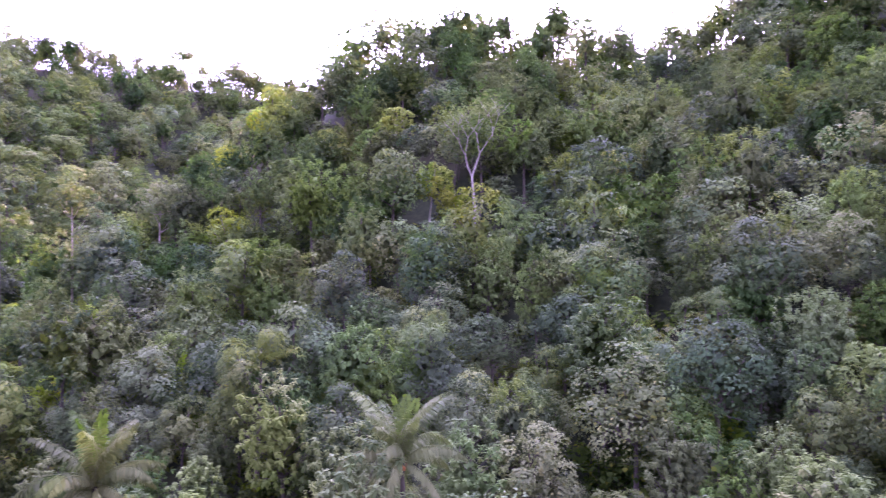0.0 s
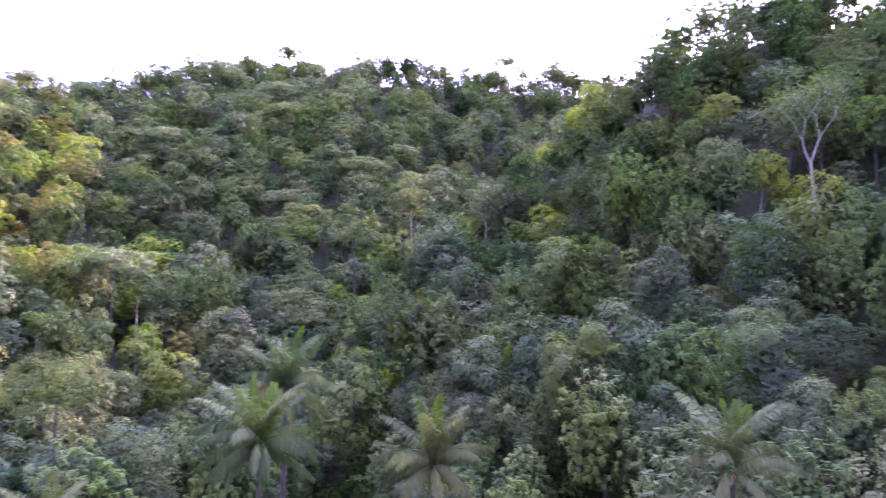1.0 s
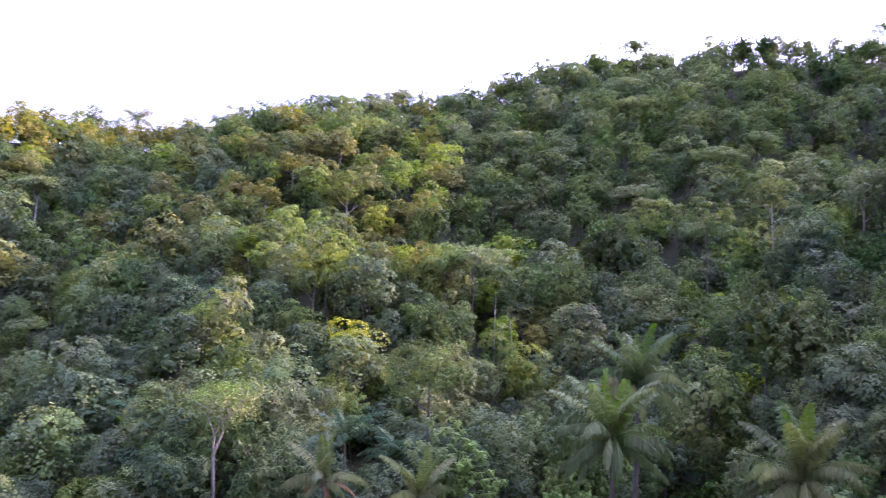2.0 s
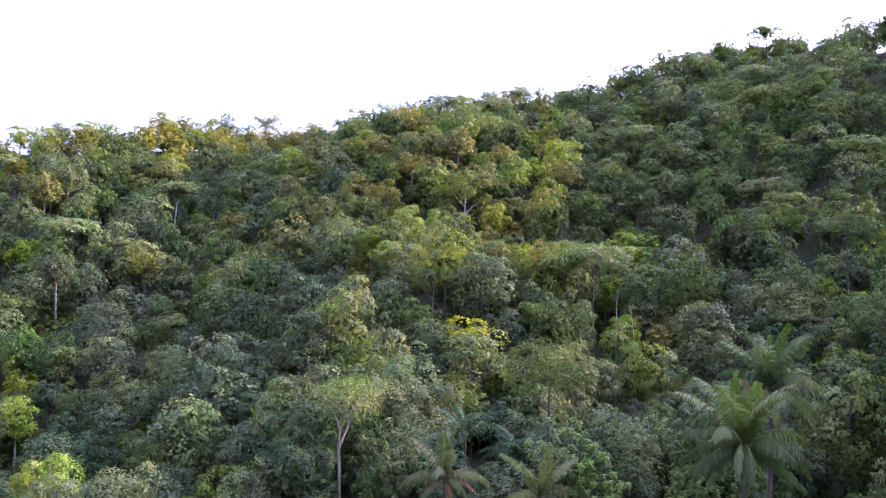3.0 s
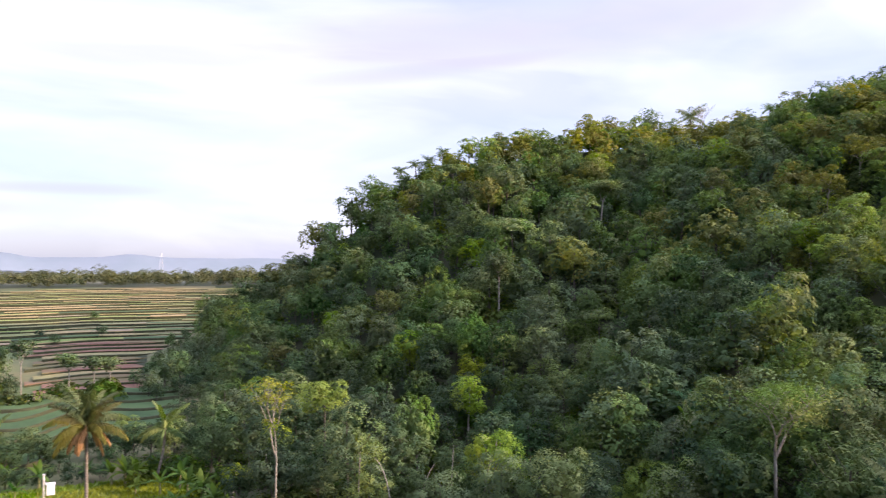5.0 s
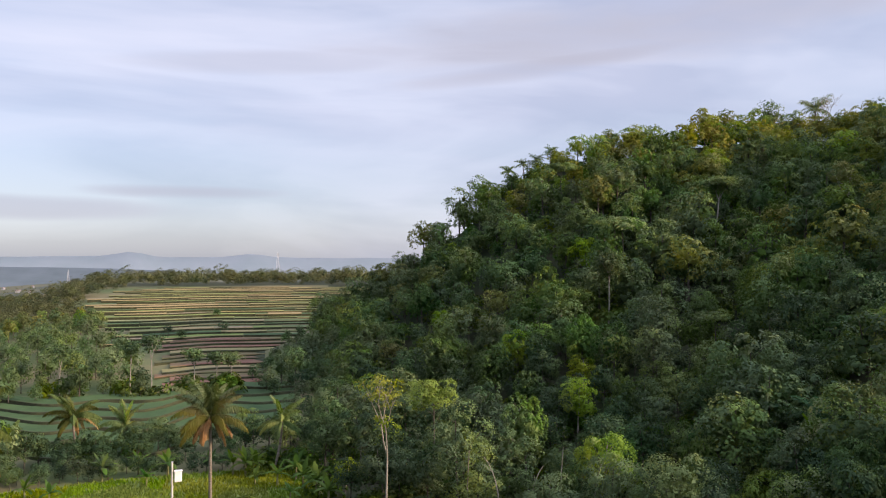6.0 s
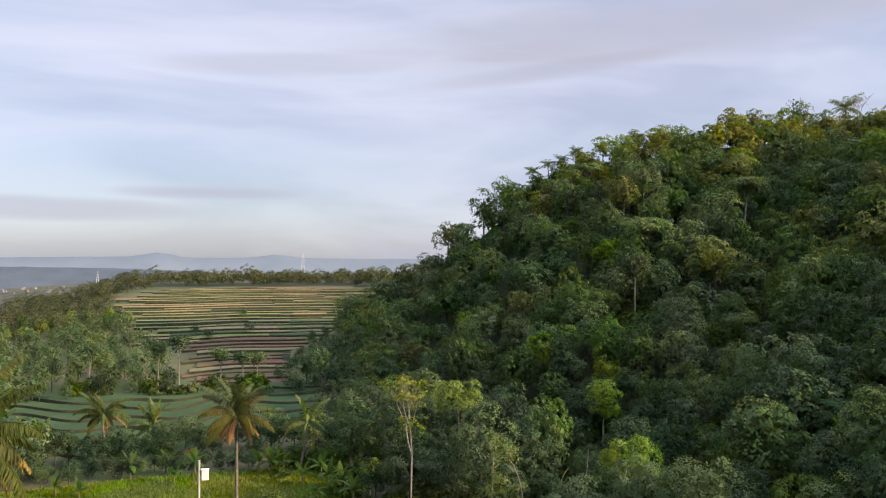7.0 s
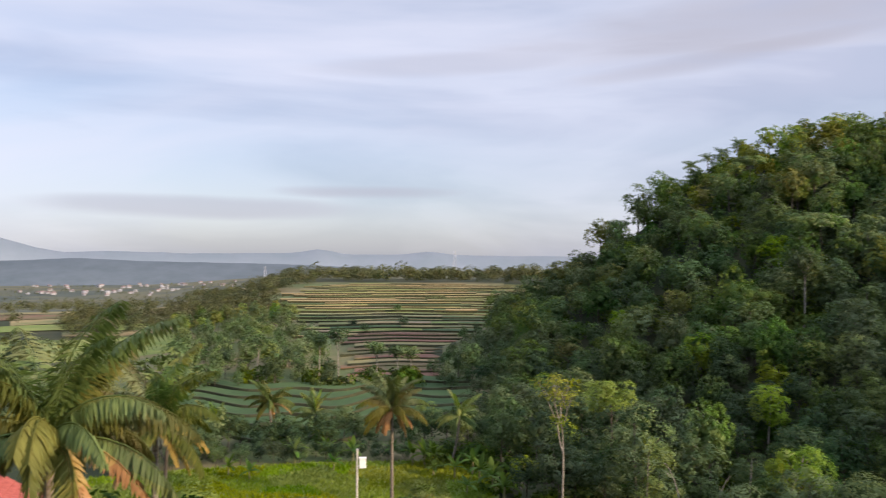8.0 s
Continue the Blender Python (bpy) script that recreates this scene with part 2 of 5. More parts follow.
def mesh_of(name, verts, quads, mats, tris=None, index=None, smooth=False):
    """A mesh from arrays of corners (with normals, where there are six columns) and four-cornered (and three-cornered) faces."""
    verts = np.asarray(verts, float)
    verts, normals = verts[:, :3], verts[:, 3:]
    quads = np.asarray(quads, np.int32).reshape(-1, 4)
    tris = np.zeros((0, 3), np.int32) if tris is None else np.asarray(tris, np.int32).reshape(-1, 3)
    me = bpy.data.meshes.new(name)
    me.vertices.add(len(verts))
    me.vertices.foreach_set("co", verts.ravel())
    loops = np.concatenate([quads.ravel(), tris.ravel()])
    me.loops.add(len(loops))
    me.loops.foreach_set("vertex_index", loops)
    me.polygons.add(len(quads) + len(tris))
    starts = np.concatenate([np.arange(len(quads)) * 4, len(quads) * 4 + np.arange(len(tris)) * 3])
    me.polygons.foreach_set("loop_start", starts.astype(np.int32))
    for m in mats if isinstance(mats, (list, tuple)) else [mats]:
        me.materials.append(m)
    if index is not None:
        me.polygons.foreach_set("material_index", np.asarray(index, np.int32))
    if smooth:
        me.polygons.foreach_set("use_smooth", np.ones(len(starts), bool))
    me.update(calc_edges=True)
    if normals.shape[1] == 3:
        me.normals_split_custom_set_from_vertices(normals)
    return me


def part(name, mesh, parent, label="", m=None):
    ob = new(name, mesh)
    ob.parent = parent
    if m is not None:
        ob.matrix_basis = m
    if label:
        ob["label"] = label
    return ob


def unit(v):
    return v / np.maximum(np.linalg.norm(v, axis=-1, keepdims=True), 1e-9)


def tube(points, radii, sides=6):
    """Corners and faces of a tapered tube along points."""
    p = np.asarray(points, float)
    r = np.asarray(radii, float)
    t = unit(np.gradient(p, axis=0))
    ref = np.array([0.31, 0.95, 0.05])
    u = unit(np.cross(t, ref))
    w = np.cross(t, u)
    a = np.arange(sides) * 2 * np.pi / sides
    v = p[:, None] + r[:, None, None] * (np.cos(a)[None, :, None] * u[:, None] + np.sin(a)[None, :, None] * w[:, None])
    i, j = np.meshgrid(np.arange(len(p) - 1), np.arange(sides), indexing="ij")
    k = (j + 1) % sides
    q = np.stack([i * sides + j, i * sides + k, (i + 1) * sides + k, (i + 1) * sides + j], -1).reshape(-1, 4)
    return v.reshape(-1, 3), q


def join(pieces):
    """Several (corners, faces) as one."""
    vs, qs, n = [], [], 0
    for v, q in pieces:
        vs.append(v)
        qs.append(q + n)
        n += len(v)
    return np.concatenate(vs), np.concatenate(qs)


def blades(at, axis, normal, length, width):
    """Pointed leaves: four corners each, slightly cupped."""
    side = unit(np.cross(axis, normal))
    n = unit(np.cross(side, axis))
    length, width = np.reshape(length, (-1, 1)), np.reshape(width, (-1, 1))
    mid = at + axis * length * 0.45
    v = np.stack([at, mid + side * width * 0.5 + n * width * 0.18, at + axis * length - n * length * 0.12, mid - side * width * 0.5 + n * width * 0.18], 1)
    return v.reshape(-1, 3), np.arange(len(at) * 4).reshape(-1, 4)


def rounded(v, normal):
    """Leaf corners that share the soft roundness of the puff they belong to."""
    return np.concatenate([v, np.repeat(unit(normal), 4, axis=0)], axis=1)


def lift(v, z):
    v = v.copy()
    v[:, 2] += z
    return v


# ---- the lie of the land ----
AZ_MAIN = [0, 10, 14, 17, 24, 32, 40, 48, 56, 64, 72, 80, 86, 90, 94, 97, 100, 104, 110]
RIDGE_D = [310, 300, 297, 294, 290, 285, 275, 265, 258, 254, 248, 238, 230, 228, 226, 225, 225, 225, 225]
RIDGE_Z = [80, 94, 97, 99, 100, 96, 92.5, 80, 75, 66, 62, 63, 60, 53, 41.5, 30.5, 21, 10, 0]
FOOT_D = [200, 180, 165, 150, 130, 108, 96, 88, 80, 75, 75, 85, 92, 100, 112, 122, 135, 150, 165]
AZ_SPUR = [-75, -60, -40, -28, -19, -11, -3, 4, 8, 12, 16, 20, 24, 28, 34]
SPUR_D = [150, 150, 150, 150, 150, 150, 150, 148, 145, 140, 135, 130, 124, 118, 110]
SPUR_Z = [40, 66, 77, 77, 70.5, 63, 71.5, 66.5, 58, 52, 42, 33, 26, 15, 0]
SPUR_FOOT = [30, 30, 32, 35, 37, 38, 39, 40, 41, 42, 44, 48, 55, 64, 80]


def smooth_table(az, xs, ys):
    """Table look-up, eased over two degrees either way."""
    return sum(np.interp(az + s, xs, ys) for s in (-3, -1.5, 0, 1.5, 3)) / 5


def wave(x, y, size):
    return (np.sin(x / size + 1.3 * np.sin(y / size * 0.7)) + np.sin(y / size * 1.1 + 1.7 * np.sin(x / size * 0.6 + 2))) * 0.5


def ramp01(v, a, b):
    s = np.clip((v - a) / (b - a), 0, 1)
    return s * s * (3 - 2 * s)


def land(x, y):
    """Height of the ground."""
    x, y = np.asarray(x, float), np.asarray(y, float)
    az, d = np.degrees(np.arctan2(-x, y)), np.hypot(x, y)
    rd, rz, fd = (smooth_table(az, AZ_MAIN, t) for t in (RIDGE_D, RIDGE_Z, FOOT_D))
    s = np.clip((d - fd) / (rd - fd), 0, 1)
    main = rz * s ** (1 - 0.2 * ramp01(az, 44, 50) * ramp01(-az, -72, -62) + 0.25 * ramp01(az, 66, 76)) - np.clip(d - rd, 0, 300) * (0.22 + 0.4 * ramp01(az, 60, 84))
    main = main + 6.5 * np.exp(-((az - 57) / 7) ** 2 - ((d - 190) / 28) ** 2)
    main = main * ramp01(az, -25, 0) * ramp01(-az, -116, -104) * ramp01(-d, -700, -420)
    rd, rz, fd = (smooth_table(az, AZ_SPUR, t) for t in (SPUR_D, SPUR_Z, SPUR_FOOT))
    s = np.clip((d - fd) / (rd - fd), 0, 1)
    spur = 2 * ramp01(d, 12, 36) + rz * s ** 1.3 - np.clip(d - rd, 0, 300) * 0.3
    spur = spur * ramp01(az, -95, -70) * ramp01(-az, -36, -27)
    k = 4.0
    hill = np.maximum(main, spur) + np.maximum(k - np.abs(main - spur), 0) ** 2 / (4 * k) * np.clip(np.minimum(main, spur) / k, 0, 1)
    hill = np.maximum(hill - 2.6 * ramp01(hill, 0, 24), 0)
    # terraced rise beyond the paddies
    west = ramp01(az, 92, 100) * ramp01(-az, -130, -118)
    rise = 14 * ramp01(d, 150, 450) * west
    # house platform and the slope behind the camera
    px, py = polar(134, 42)
    bank = 12 * np.exp(-((x - px) ** 2 + (y - py) ** 2) / (2 * 15 ** 2)) + 6 * ramp01(-y, 20, 120) * ramp01(x, -60, 60)
    # unseen rise behind the camera, added to block low frontal sky light
    bank = bank + 95 * ramp01(d, 45, 210) * ramp01(np.abs((az + 312) % 360 - 180), 68, 42) * ramp01(-d, -900, -500)
    fall = -42 * ramp01(d, 520, 1500) - 12 * ramp01(d, 380, 700) * (1 - west)
    rough = wave(x, y, 11) * 1.2 * np.clip(hill / 12, 0, 1) + wave(x + 40, y, 29) * 2 * np.clip(hill / 25, 0, 1)
    return np.maximum(hill + rough, rise) + bank + fall


def ground_z(x, y):
    return float(land(x, y))


def build_ground():
    """One sheet that reaches the horizon, finer near the camera."""
    az = np.radians(np.arange(0, 360, 1.2))
    rings = np.concatenate([[0.02, 3.0], np.arange(8, 340, 4.0), np.geomspace(345, 4900, 40)])
    x, y = -np.sin(az)[None] * rings[:, None], np.cos(az)[None] * rings[:, None]
    v = np.stack([x, y, land(x, y)], -1).reshape(-1, 3)
    n = len(az)
    i, j = np.meshgrid(np.arange(len(rings) - 1), np.arange(n), indexing="ij")
    k = (j + 1) % n
    q = np.stack([i * n + j, i * n + k, (i + 1) * n + k, (i + 1) * n + j], -1).reshape(-1, 4)
    # faces past 620 m take the haze-coloured material
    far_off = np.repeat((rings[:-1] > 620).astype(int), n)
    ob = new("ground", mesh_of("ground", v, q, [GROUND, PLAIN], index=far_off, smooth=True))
    return tagged(ob, "forest floor of a steep wooded hillside and plain, tree shade and far haze put into its colours", "ground", kind="structure")


ground = build_ground()


# ---- trees ----
def crown_spots(rng, clumps, base, spread=0.55):
    """Directions over an uneven dome, and how far out each one lies."""
    k = np.arange(clumps) + 0.5
    high = 1 - k * (1 - base) / clumps
    turn = k * 2.39996 + rng.uniform(0, 6.28)
    flatr = np.sqrt(np.clip(1 - high ** 2, 0, 1))
    d = unit(np.stack([np.cos(turn) * flatr, np.sin(turn) * flatr, high], -1) + rng.normal(size=(clumps, 3)) * spread / math.sqrt(clumps))
    lobes = unit(rng.normal(size=(5, 3)) + np.array([0, 0, 0.3]))
    return d, (0.74 + 0.36 * np.max(np.clip(d @ lobes.T, 0, 1) ** 4, axis=1)) * rng.uniform(0.82, 1.1, clumps)


def crown_leaves(rng, radius, height, clumps, per, length, width, clump, droop, base=-0.35, flat=1.0):
    """Leaves gathered on sprays, and the sprays in large domed puffs; returns corners, faces and the puff centres. The crown's middle is the origin."""
    d, r = crown_spots(rng, clumps, base)
    inset = np.clip(1 - 0.6 * clump / radius, 0.35, 1)
    c = d * (r * inset)[:, None] * np.array([radius, radius, height])
    size = clump * rng.uniform(0.65, 1.35, clumps)
    sprays = 13
    twig = unit(rng.normal(size=(clumps, sprays, 3)) + d[:, None] * 0.5 + np.array([0, 0, 0.55]))
    reach = rng.uniform(0.78, 1.12, (clumps, sprays))
    who = np.repeat(np.arange(clumps), per)
    pick = rng.integers(0, sprays, len(who))
    loose = unit(rng.normal(size=(len(who), 3)) + d[who] * 0.5 + np.array([0, 0, 0.5]))
    o = unit(np.where(rng.uniform(size=(len(who), 1)) < 0.8, twig[who, pick] + rng.normal(size=(len(who), 3)) * 0.26, loose))
    far_out = size[who] * reach[who, pick] * rng.uniform(0.78, 1.04, len(who))
    at = c[who] + o * far_out[:, None] * np.array([1, 1, 0.85 * flat])
    at[:, 2] -= droop * 0.3 * size[who] * (1 - np.clip(o[:, 2], -0.2, 1)) ** 2
    normal = unit(o * 0.8 + rng.normal(size=o.shape) * 0.25 + np.array([0, 0, 0.4]))
    flow = o * np.array([1, 1, 0.2]) + unit(rng.normal(size=o.shape)) * 0.6 - np.array([0, 0, droop * 0.5])
    axis = unit(flow - normal * np.sum(flow * normal, axis=1, keepdims=True) * 0.9)
    at = at - axis * length * 0.4
    v, q = blades(at, axis, normal, length * rng.uniform(0.6, 1.25, len(who)), width * rng.uniform(0.7, 1.2, len(who)))
    return rounded(v, o * 0.8 + twig[who, pick] * 0.35 + normal * 0.25 + np.array([0, 0, 0.15])), q, c


def rosette_leaves(rng, radius, height, count, per, length, width, droop, base=-0.5):
    """Large leaves that hang in whorls from the ends of upright twigs; returns corners, faces and the whorl centres."""
    d, r = crown_spots(rng, count, base, 1.4)
    depth = np.where(rng.uniform(size=count) < 0.3, rng.uniform(0.55, 0.85, count), 1.0)
    c = d * (r * depth)[:, None] * np.array([radius, radius, height])
    size = rng.uniform(0.7, 1.3, count)
    who = np.repeat(np.arange(count), per)
    turn = np.tile(np.arange(per) * 6.283 / per, count) + rng.uniform(0, 6.28, count)[who] + rng.normal(size=len(who)) * 0.2
    tier = np.tile(np.arange(per) % 3, count)
    way = np.stack([np.cos(turn), np.sin(turn), 0 * turn], -1)
    slope = (0.35, -0.25, -0.85)
    rise = np.array(slope)[tier] + rng.normal(size=len(who)) * 0.18 - droop * 0.3
    axis = unit(way + np.stack([0 * rise, 0 * rise, rise], -1) + d[who] * 0.25)
    side = unit(np.cross(axis, np.array([0.02, 0.03, 1.0])))
    up = np.cross(side, axis)
    ll = (length * size[who] * rng.uniform(0.75, 1.15, len(who)))[:, None]
    ww = (width * size[who] * rng.uniform(0.8, 1.15, len(who)))[:, None]
    at = c[who] - np.stack([0 * rise, 0 * rise, 0.16 * tier * length], -1)
    tip_drop = np.array([0, 0, 1.0]) * ll * (0.3 + 0.25 * droop)
    mid = at + axis * ll * 0.5
    v = np.stack([at, mid + side * ww * 0.5 - up * ww * 0.12, at + axis * ll - tip_drop, mid - side * ww * 0.5 - up * ww * 0.12], 1).reshape(-1, 3)
    soft = way * (0.35 + 0.3 * tier)[:, None] + d[who] * 0.25 + up * 0.2 + np.array([0, 0, 1.0]) * (0.75 - 0.3 * tier)[:, None]
    return rounded(v, soft), np.arange(len(who) * 4).reshape(-1, 4), c


def trunk_mesh(name, rng, h, thick, centres, mat, lean=0.5, limbs=7, fork=0.45, sides=6):
    """Tapered trunk with limbs that grow out of it into the crown, one connected skin."""
    bend = rng.normal(size=2) * lean
    t = np.linspace(0, 1, 9)
    line = np.stack([bend[0] * t ** 2, bend[1] * t ** 2, h * t - 0.6 * (t == 0)], -1)
    pieces = [tube(line, thick * (1 - 0.8 * t) * (1 + 0.5 * (t == 0)), sides)]
    seams, n = [], len(pieces[0][0])
    for k in rng.permutation(len(centres))[:limbs]:
        b = centres[k]
        reach = math.hypot(b[0] - bend[0] * 0.5, b[1] - bend[1] * 0.5)
        ring = int(np.clip(round((b[2] - reach * rng.uniform(0.7, 1.2)) / h * 8), max(1, round(fork * 8)), 7))
        a = line[ring]
        w = thick * (1 - 0.8 * t[ring])
        mid = a * 0.5 + b * 0.5 + np.array([0, 0, -0.12 * reach]) + rng.normal(size=3) * 0.2
        v, q = tube([a, mid, b], [w * 0.6, w * 0.42, 0.02], 4)
        pieces.append((v, q))
        seams.append([ring * sides, ring * sides + 1, n, n + 1])
        n += len(v)
    v, q = join(pieces)
    return mesh_of(name, v, np.concatenate([q, np.array(seams, int).reshape(-1, 4)]), mat, smooth=True)


def inner_leaves(rng, radius, height, count, size, base):
    """The dense inner foliage of a crown: larger leaves in all directions, under the outer ones."""
    d = unit(rng.normal(size=(count * 3, 3)))
    d = d[d[:, 2] > base - 0.15][:count]
    at = d * rng.uniform(0.15, 0.55, (len(d), 1)) * np.array([radius, radius, height])
    axis = unit(rng.normal(size=d.shape))
    normal = unit(d + rng.normal(size=d.shape) * 0.7)
    v, q = blades(at - axis * size * 0.5, axis, normal, size * rng.uniform(0.7, 1.2, len(d)), size * 0.62 * rng.uniform(0.8, 1.2, len(d)))
    return rounded(v, d), q


# kind: height, crown radius, half height of the crown, puffs, leaves a puff, leaf length and width, puff size, droop, lowest puffs, flatness
KINDS = {
    "broadleaf_tree": (12.4, 3.3, 4.8, 270, 11, 0.37, 0.21, 0.9, 0.35, -0.75, 0.9),
    "leafy_tree": (11.8, 4.0, 4.4, 17, 190, 0.3, 0.22, 1.5, 0.25, -0.75, 0.95),
    "bamboo_clump": (12.0, 3.9, 4.8, 19, 190, 0.42, 0.15, 1.3, 0.8, -0.75, 0.9),
    "dark_tree": (11.0, 3.6, 4.4, 16, 190, 0.32, 0.22, 1.4, 0.3, -0.75, 0.98),
    "umbrella_tree": (13.0, 5.2, 1.9, 22, 150, 0.3, 0.2, 1.35, 0.1, -0.25, 0.4),
    "lime_tree": (11.6, 3.5, 4.3, 15, 190, 0.34, 0.25, 1.35, 0.35, -0.75, 0.85),
    "rusty_tree": (12.0, 4.0, 4.0, 18, 170, 0.3, 0.22, 1.35, 0.35, -0.55, 0.8),
    "golden_tree": (11.4, 3.4, 3.9, 16, 170, 0.3, 0.22, 1.25, 0.35, -0.65, 0.85),
}
LEAVES = {"broadleaf_tree": LEAF_BROAD, "leafy_tree": LEAF_FINE, "bamboo_clump": LEAF_BAMBOO, "dark_tree": LEAF_BLUE,
          "umbrella_tree": LEAF_FINE, "lime_tree": LEAF_LIME, "rusty_tree": LEAF_RUST, "golden_tree": LEAF_SUNGOLD}
WORDS = {
    "broadleaf_tree": "tall broadleaf tree with large drooping grey-green leaves in whorls",
    "leafy_tree": "dense round forest tree with small mid-green leaves",
    "bamboo_clump": "feathery clump of bamboo with yellowish green drooping sprays",
    "dark_tree": "dark glossy-leaved tree on the shaded hillside",
    "umbrella_tree": "umbrella-shaped tree with a flat layered crown and pale trunk",
    "lime_tree": "bright lime-green leafy tree standing out of the forest",
    "rusty_tree": "sunlit tree with rusty yellow-brown foliage on the slope",
    "golden_tree": "tree near the ridge with evening sunlight put into its golden leaf colour",
}


def tree_shape(kind, seed, detail):
    """Crown and trunk arrays. detail 0 is the nearest, 2 the farthest."""
    h, r, hz, clumps, per, ll, lw, cs, droop, base, flat = KINDS[kind]
    rng = np.random.default_rng(seed)
    r, hz = r * rng.uniform(0.9, 1.1), hz * rng.uniform(0.9, 1.1)
    if kind == "broadleaf_tree":
        few, big = ((1.0, 1.0), (0.72, 1.18), (0.42, 1.5))[detail]
        v, q, c = rosette_leaves(rng, r, hz, int(clumps * few), (12, 10, 7)[detail], ll * big, lw * big, droop, base)
        fill = 2.2
    else:
        few, big, lumps = ((1.35, 0.84, 1.0), (0.62, 1.2, 1.0), (0.36, 1.52, 0.9))[detail]
        v, q, c = crown_leaves(rng, r, hz, int(clumps * lumps), int(per * few / lumps), ll * big, lw * big, cs / lumps ** 0.5, droop, base, flat)
        fill = 1.0
    cv, cq = inner_leaves(rng, r, hz, int((150, 90, 44)[detail] * fill), (0.75, 1.0, 1.5)[detail], base)
    v, q = join([(v, q), (cv, cq)])
    up = np.array([0, 0, h - hz])
    return rng, h, hz, lift(v, h - hz), q, c + up


def make_tree(kind, seed, detail, leaves=None, bark=None, label=""):
    """A template tree: an Empty with trunk and crown."""
    rng, h, hz, v, q, c = tree_shape(kind, seed, detail)
    top = new(kind)
    top.empty_display_size = 0.3
    pale = kind in ("lime_tree", "rusty_tree", "golden_tree")
    part("trunk", trunk_mesh("trunk", rng, h - hz * 0.4, 0.2, c, bark or (BARK_PALE if pale else BARK), limbs=(22 if kind == "broadleaf_tree" else 9) if detail == 0 else 5), top)
    part("crown", mesh_of("crown", v, q, leaves or LEAVES[kind]), top)
    return tagged(top, label or WORDS[kind], "bamboo" if kind == "bamboo_clump" else "tree", "trees of the wooded hillside")


TEMPLATES = {}


def plant(kind, x, y, scale=1.0, detail=0, turn=None, sink=0.3, tall=1.0):
    """A tree of the kind at a place on the ground; the first of each variant is the template itself."""
    seed = PLANT.integers(0, (4, 3, 3)[detail])
    m = pose(x, y, ground_z(x, y) - sink, PLANT.normal() * 3, PLANT.normal() * 3, PLANT.uniform(0, 360) if turn is None else turn)
    m = m @ Matrix.Diagonal((scale, scale, scale * tall, 1))
    key = (kind, int(seed), detail)
    if key not in TEMPLATES:
        TEMPLATES[key] = make_tree(kind, 100 + 17 * len(TEMPLATES), detail)
        TEMPLATES[key].matrix_basis = m
        return TEMPLATES[key]
    ob = copy_thing(TEMPLATES[key], m)
    ob.matrix_basis = m
    return ob


PLANT = np.random.default_rng(7)
KEEP_OFF = []       # x, y, radius round the single trees that stand apart


def choose(az, d, u):
    """Which kind grows where: broad leaves on the near spur, feathery mixed growth on the far slopes, rusty and lime
    crowns on the sunny spur. Pale, golden and dark kinds also stand in for haze, sunlight and shade.
    """
    sunny = 48 < az < 64 and 120 < d < 215
    if az < 30 and d < 170:
        if az < -6 and d < 75:
            table = (("bamboo_clump", 0.45), ("broadleaf_tree", 0.7), ("leafy_tree", 0.9), ("dark_tree", 1))
        else:
            table = (("broadleaf_tree", 0.62), ("leafy_tree", 0.76), ("bamboo_clump", 0.85), ("dark_tree", 0.95), ("lime_tree" if d > 90 else "leafy_tree", 1))
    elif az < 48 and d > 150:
        # paler bamboo-rich mix stands in for haze over this slope
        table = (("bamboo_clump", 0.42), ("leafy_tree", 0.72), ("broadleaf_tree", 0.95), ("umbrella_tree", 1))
    elif sunny:
        # golden_tree brings painted sunlight to some crowns of the spur
        table = (("rusty_tree", 0.22), ("golden_tree", 0.3), ("lime_tree", 0.5), ("bamboo_clump", 0.75), ("broadleaf_tree", 1))
    elif 62 < az < 91 and d > np.interp(az, AZ_MAIN, RIDGE_D) - 26:
        # golden_tree leaves carry the evening sun along the crest
        table = (("golden_tree", 0.34), ("rusty_tree", 0.55), ("lime_tree", 0.72), ("bamboo_clump", 0.85), ("leafy_tree", 1))
    elif az > 84 and d < 125:
        # mostly dark leaves, in place of the hill's shade on these trees
        table = (("dark_tree", 0.6), ("leafy_tree", 0.8), ("broadleaf_tree", 0.93), ("lime_tree", 1))
    else:
        # the share of dark_tree also stands in for shade on the slope
        table = (("leafy_tree", 0.26), ("dark_tree", 0.55), ("bamboo_clump", 0.7), ("broadleaf_tree", 0.86), ("umbrella_tree" if d > 120 else "leafy_tree", 0.9), ("rusty_tree" if d > 115 else "bamboo_clump", 0.96), ("lime_tree", 1))
    return next(k for k, p in table if u <= p)


def wooded(az, d):
    """Where the hillside forest stands."""
    if 26.8 < az < 33.6 and d < 80:
        return False
    if -42 < az < 31 and np.interp(az, AZ_SPUR, SPUR_FOOT) - 2 < d < np.interp(az, AZ_SPUR, SPUR_D) + 14:
        return True
    if 2 < az < 21 and 145 < d < 230:
        return False
    if 2 < az < 104 and np.interp(az, AZ_MAIN, FOOT_D) - 6 < d < np.interp(az, AZ_MAIN, RIDGE_D) + 15:
        return True
    if 26 < az < 36:
        return d > 84 or (az > 33.6 and d > 64)
    return 36 <= az < 104 and np.interp(az, (36, 46, 60, 84, 104), (64, 62, 60, 70, 84)) < d < 250


def hill_edge(d):
    """Azimuth of the forest's edge beside the terraces."""
    return np.interp(d, (110, 150, 190, 250, 330, 420), (111, 109.3, 105.8, 101.8, 99.8, 98.5))


SPOTS = []          # x, y, azimuth, distance of each forest tree


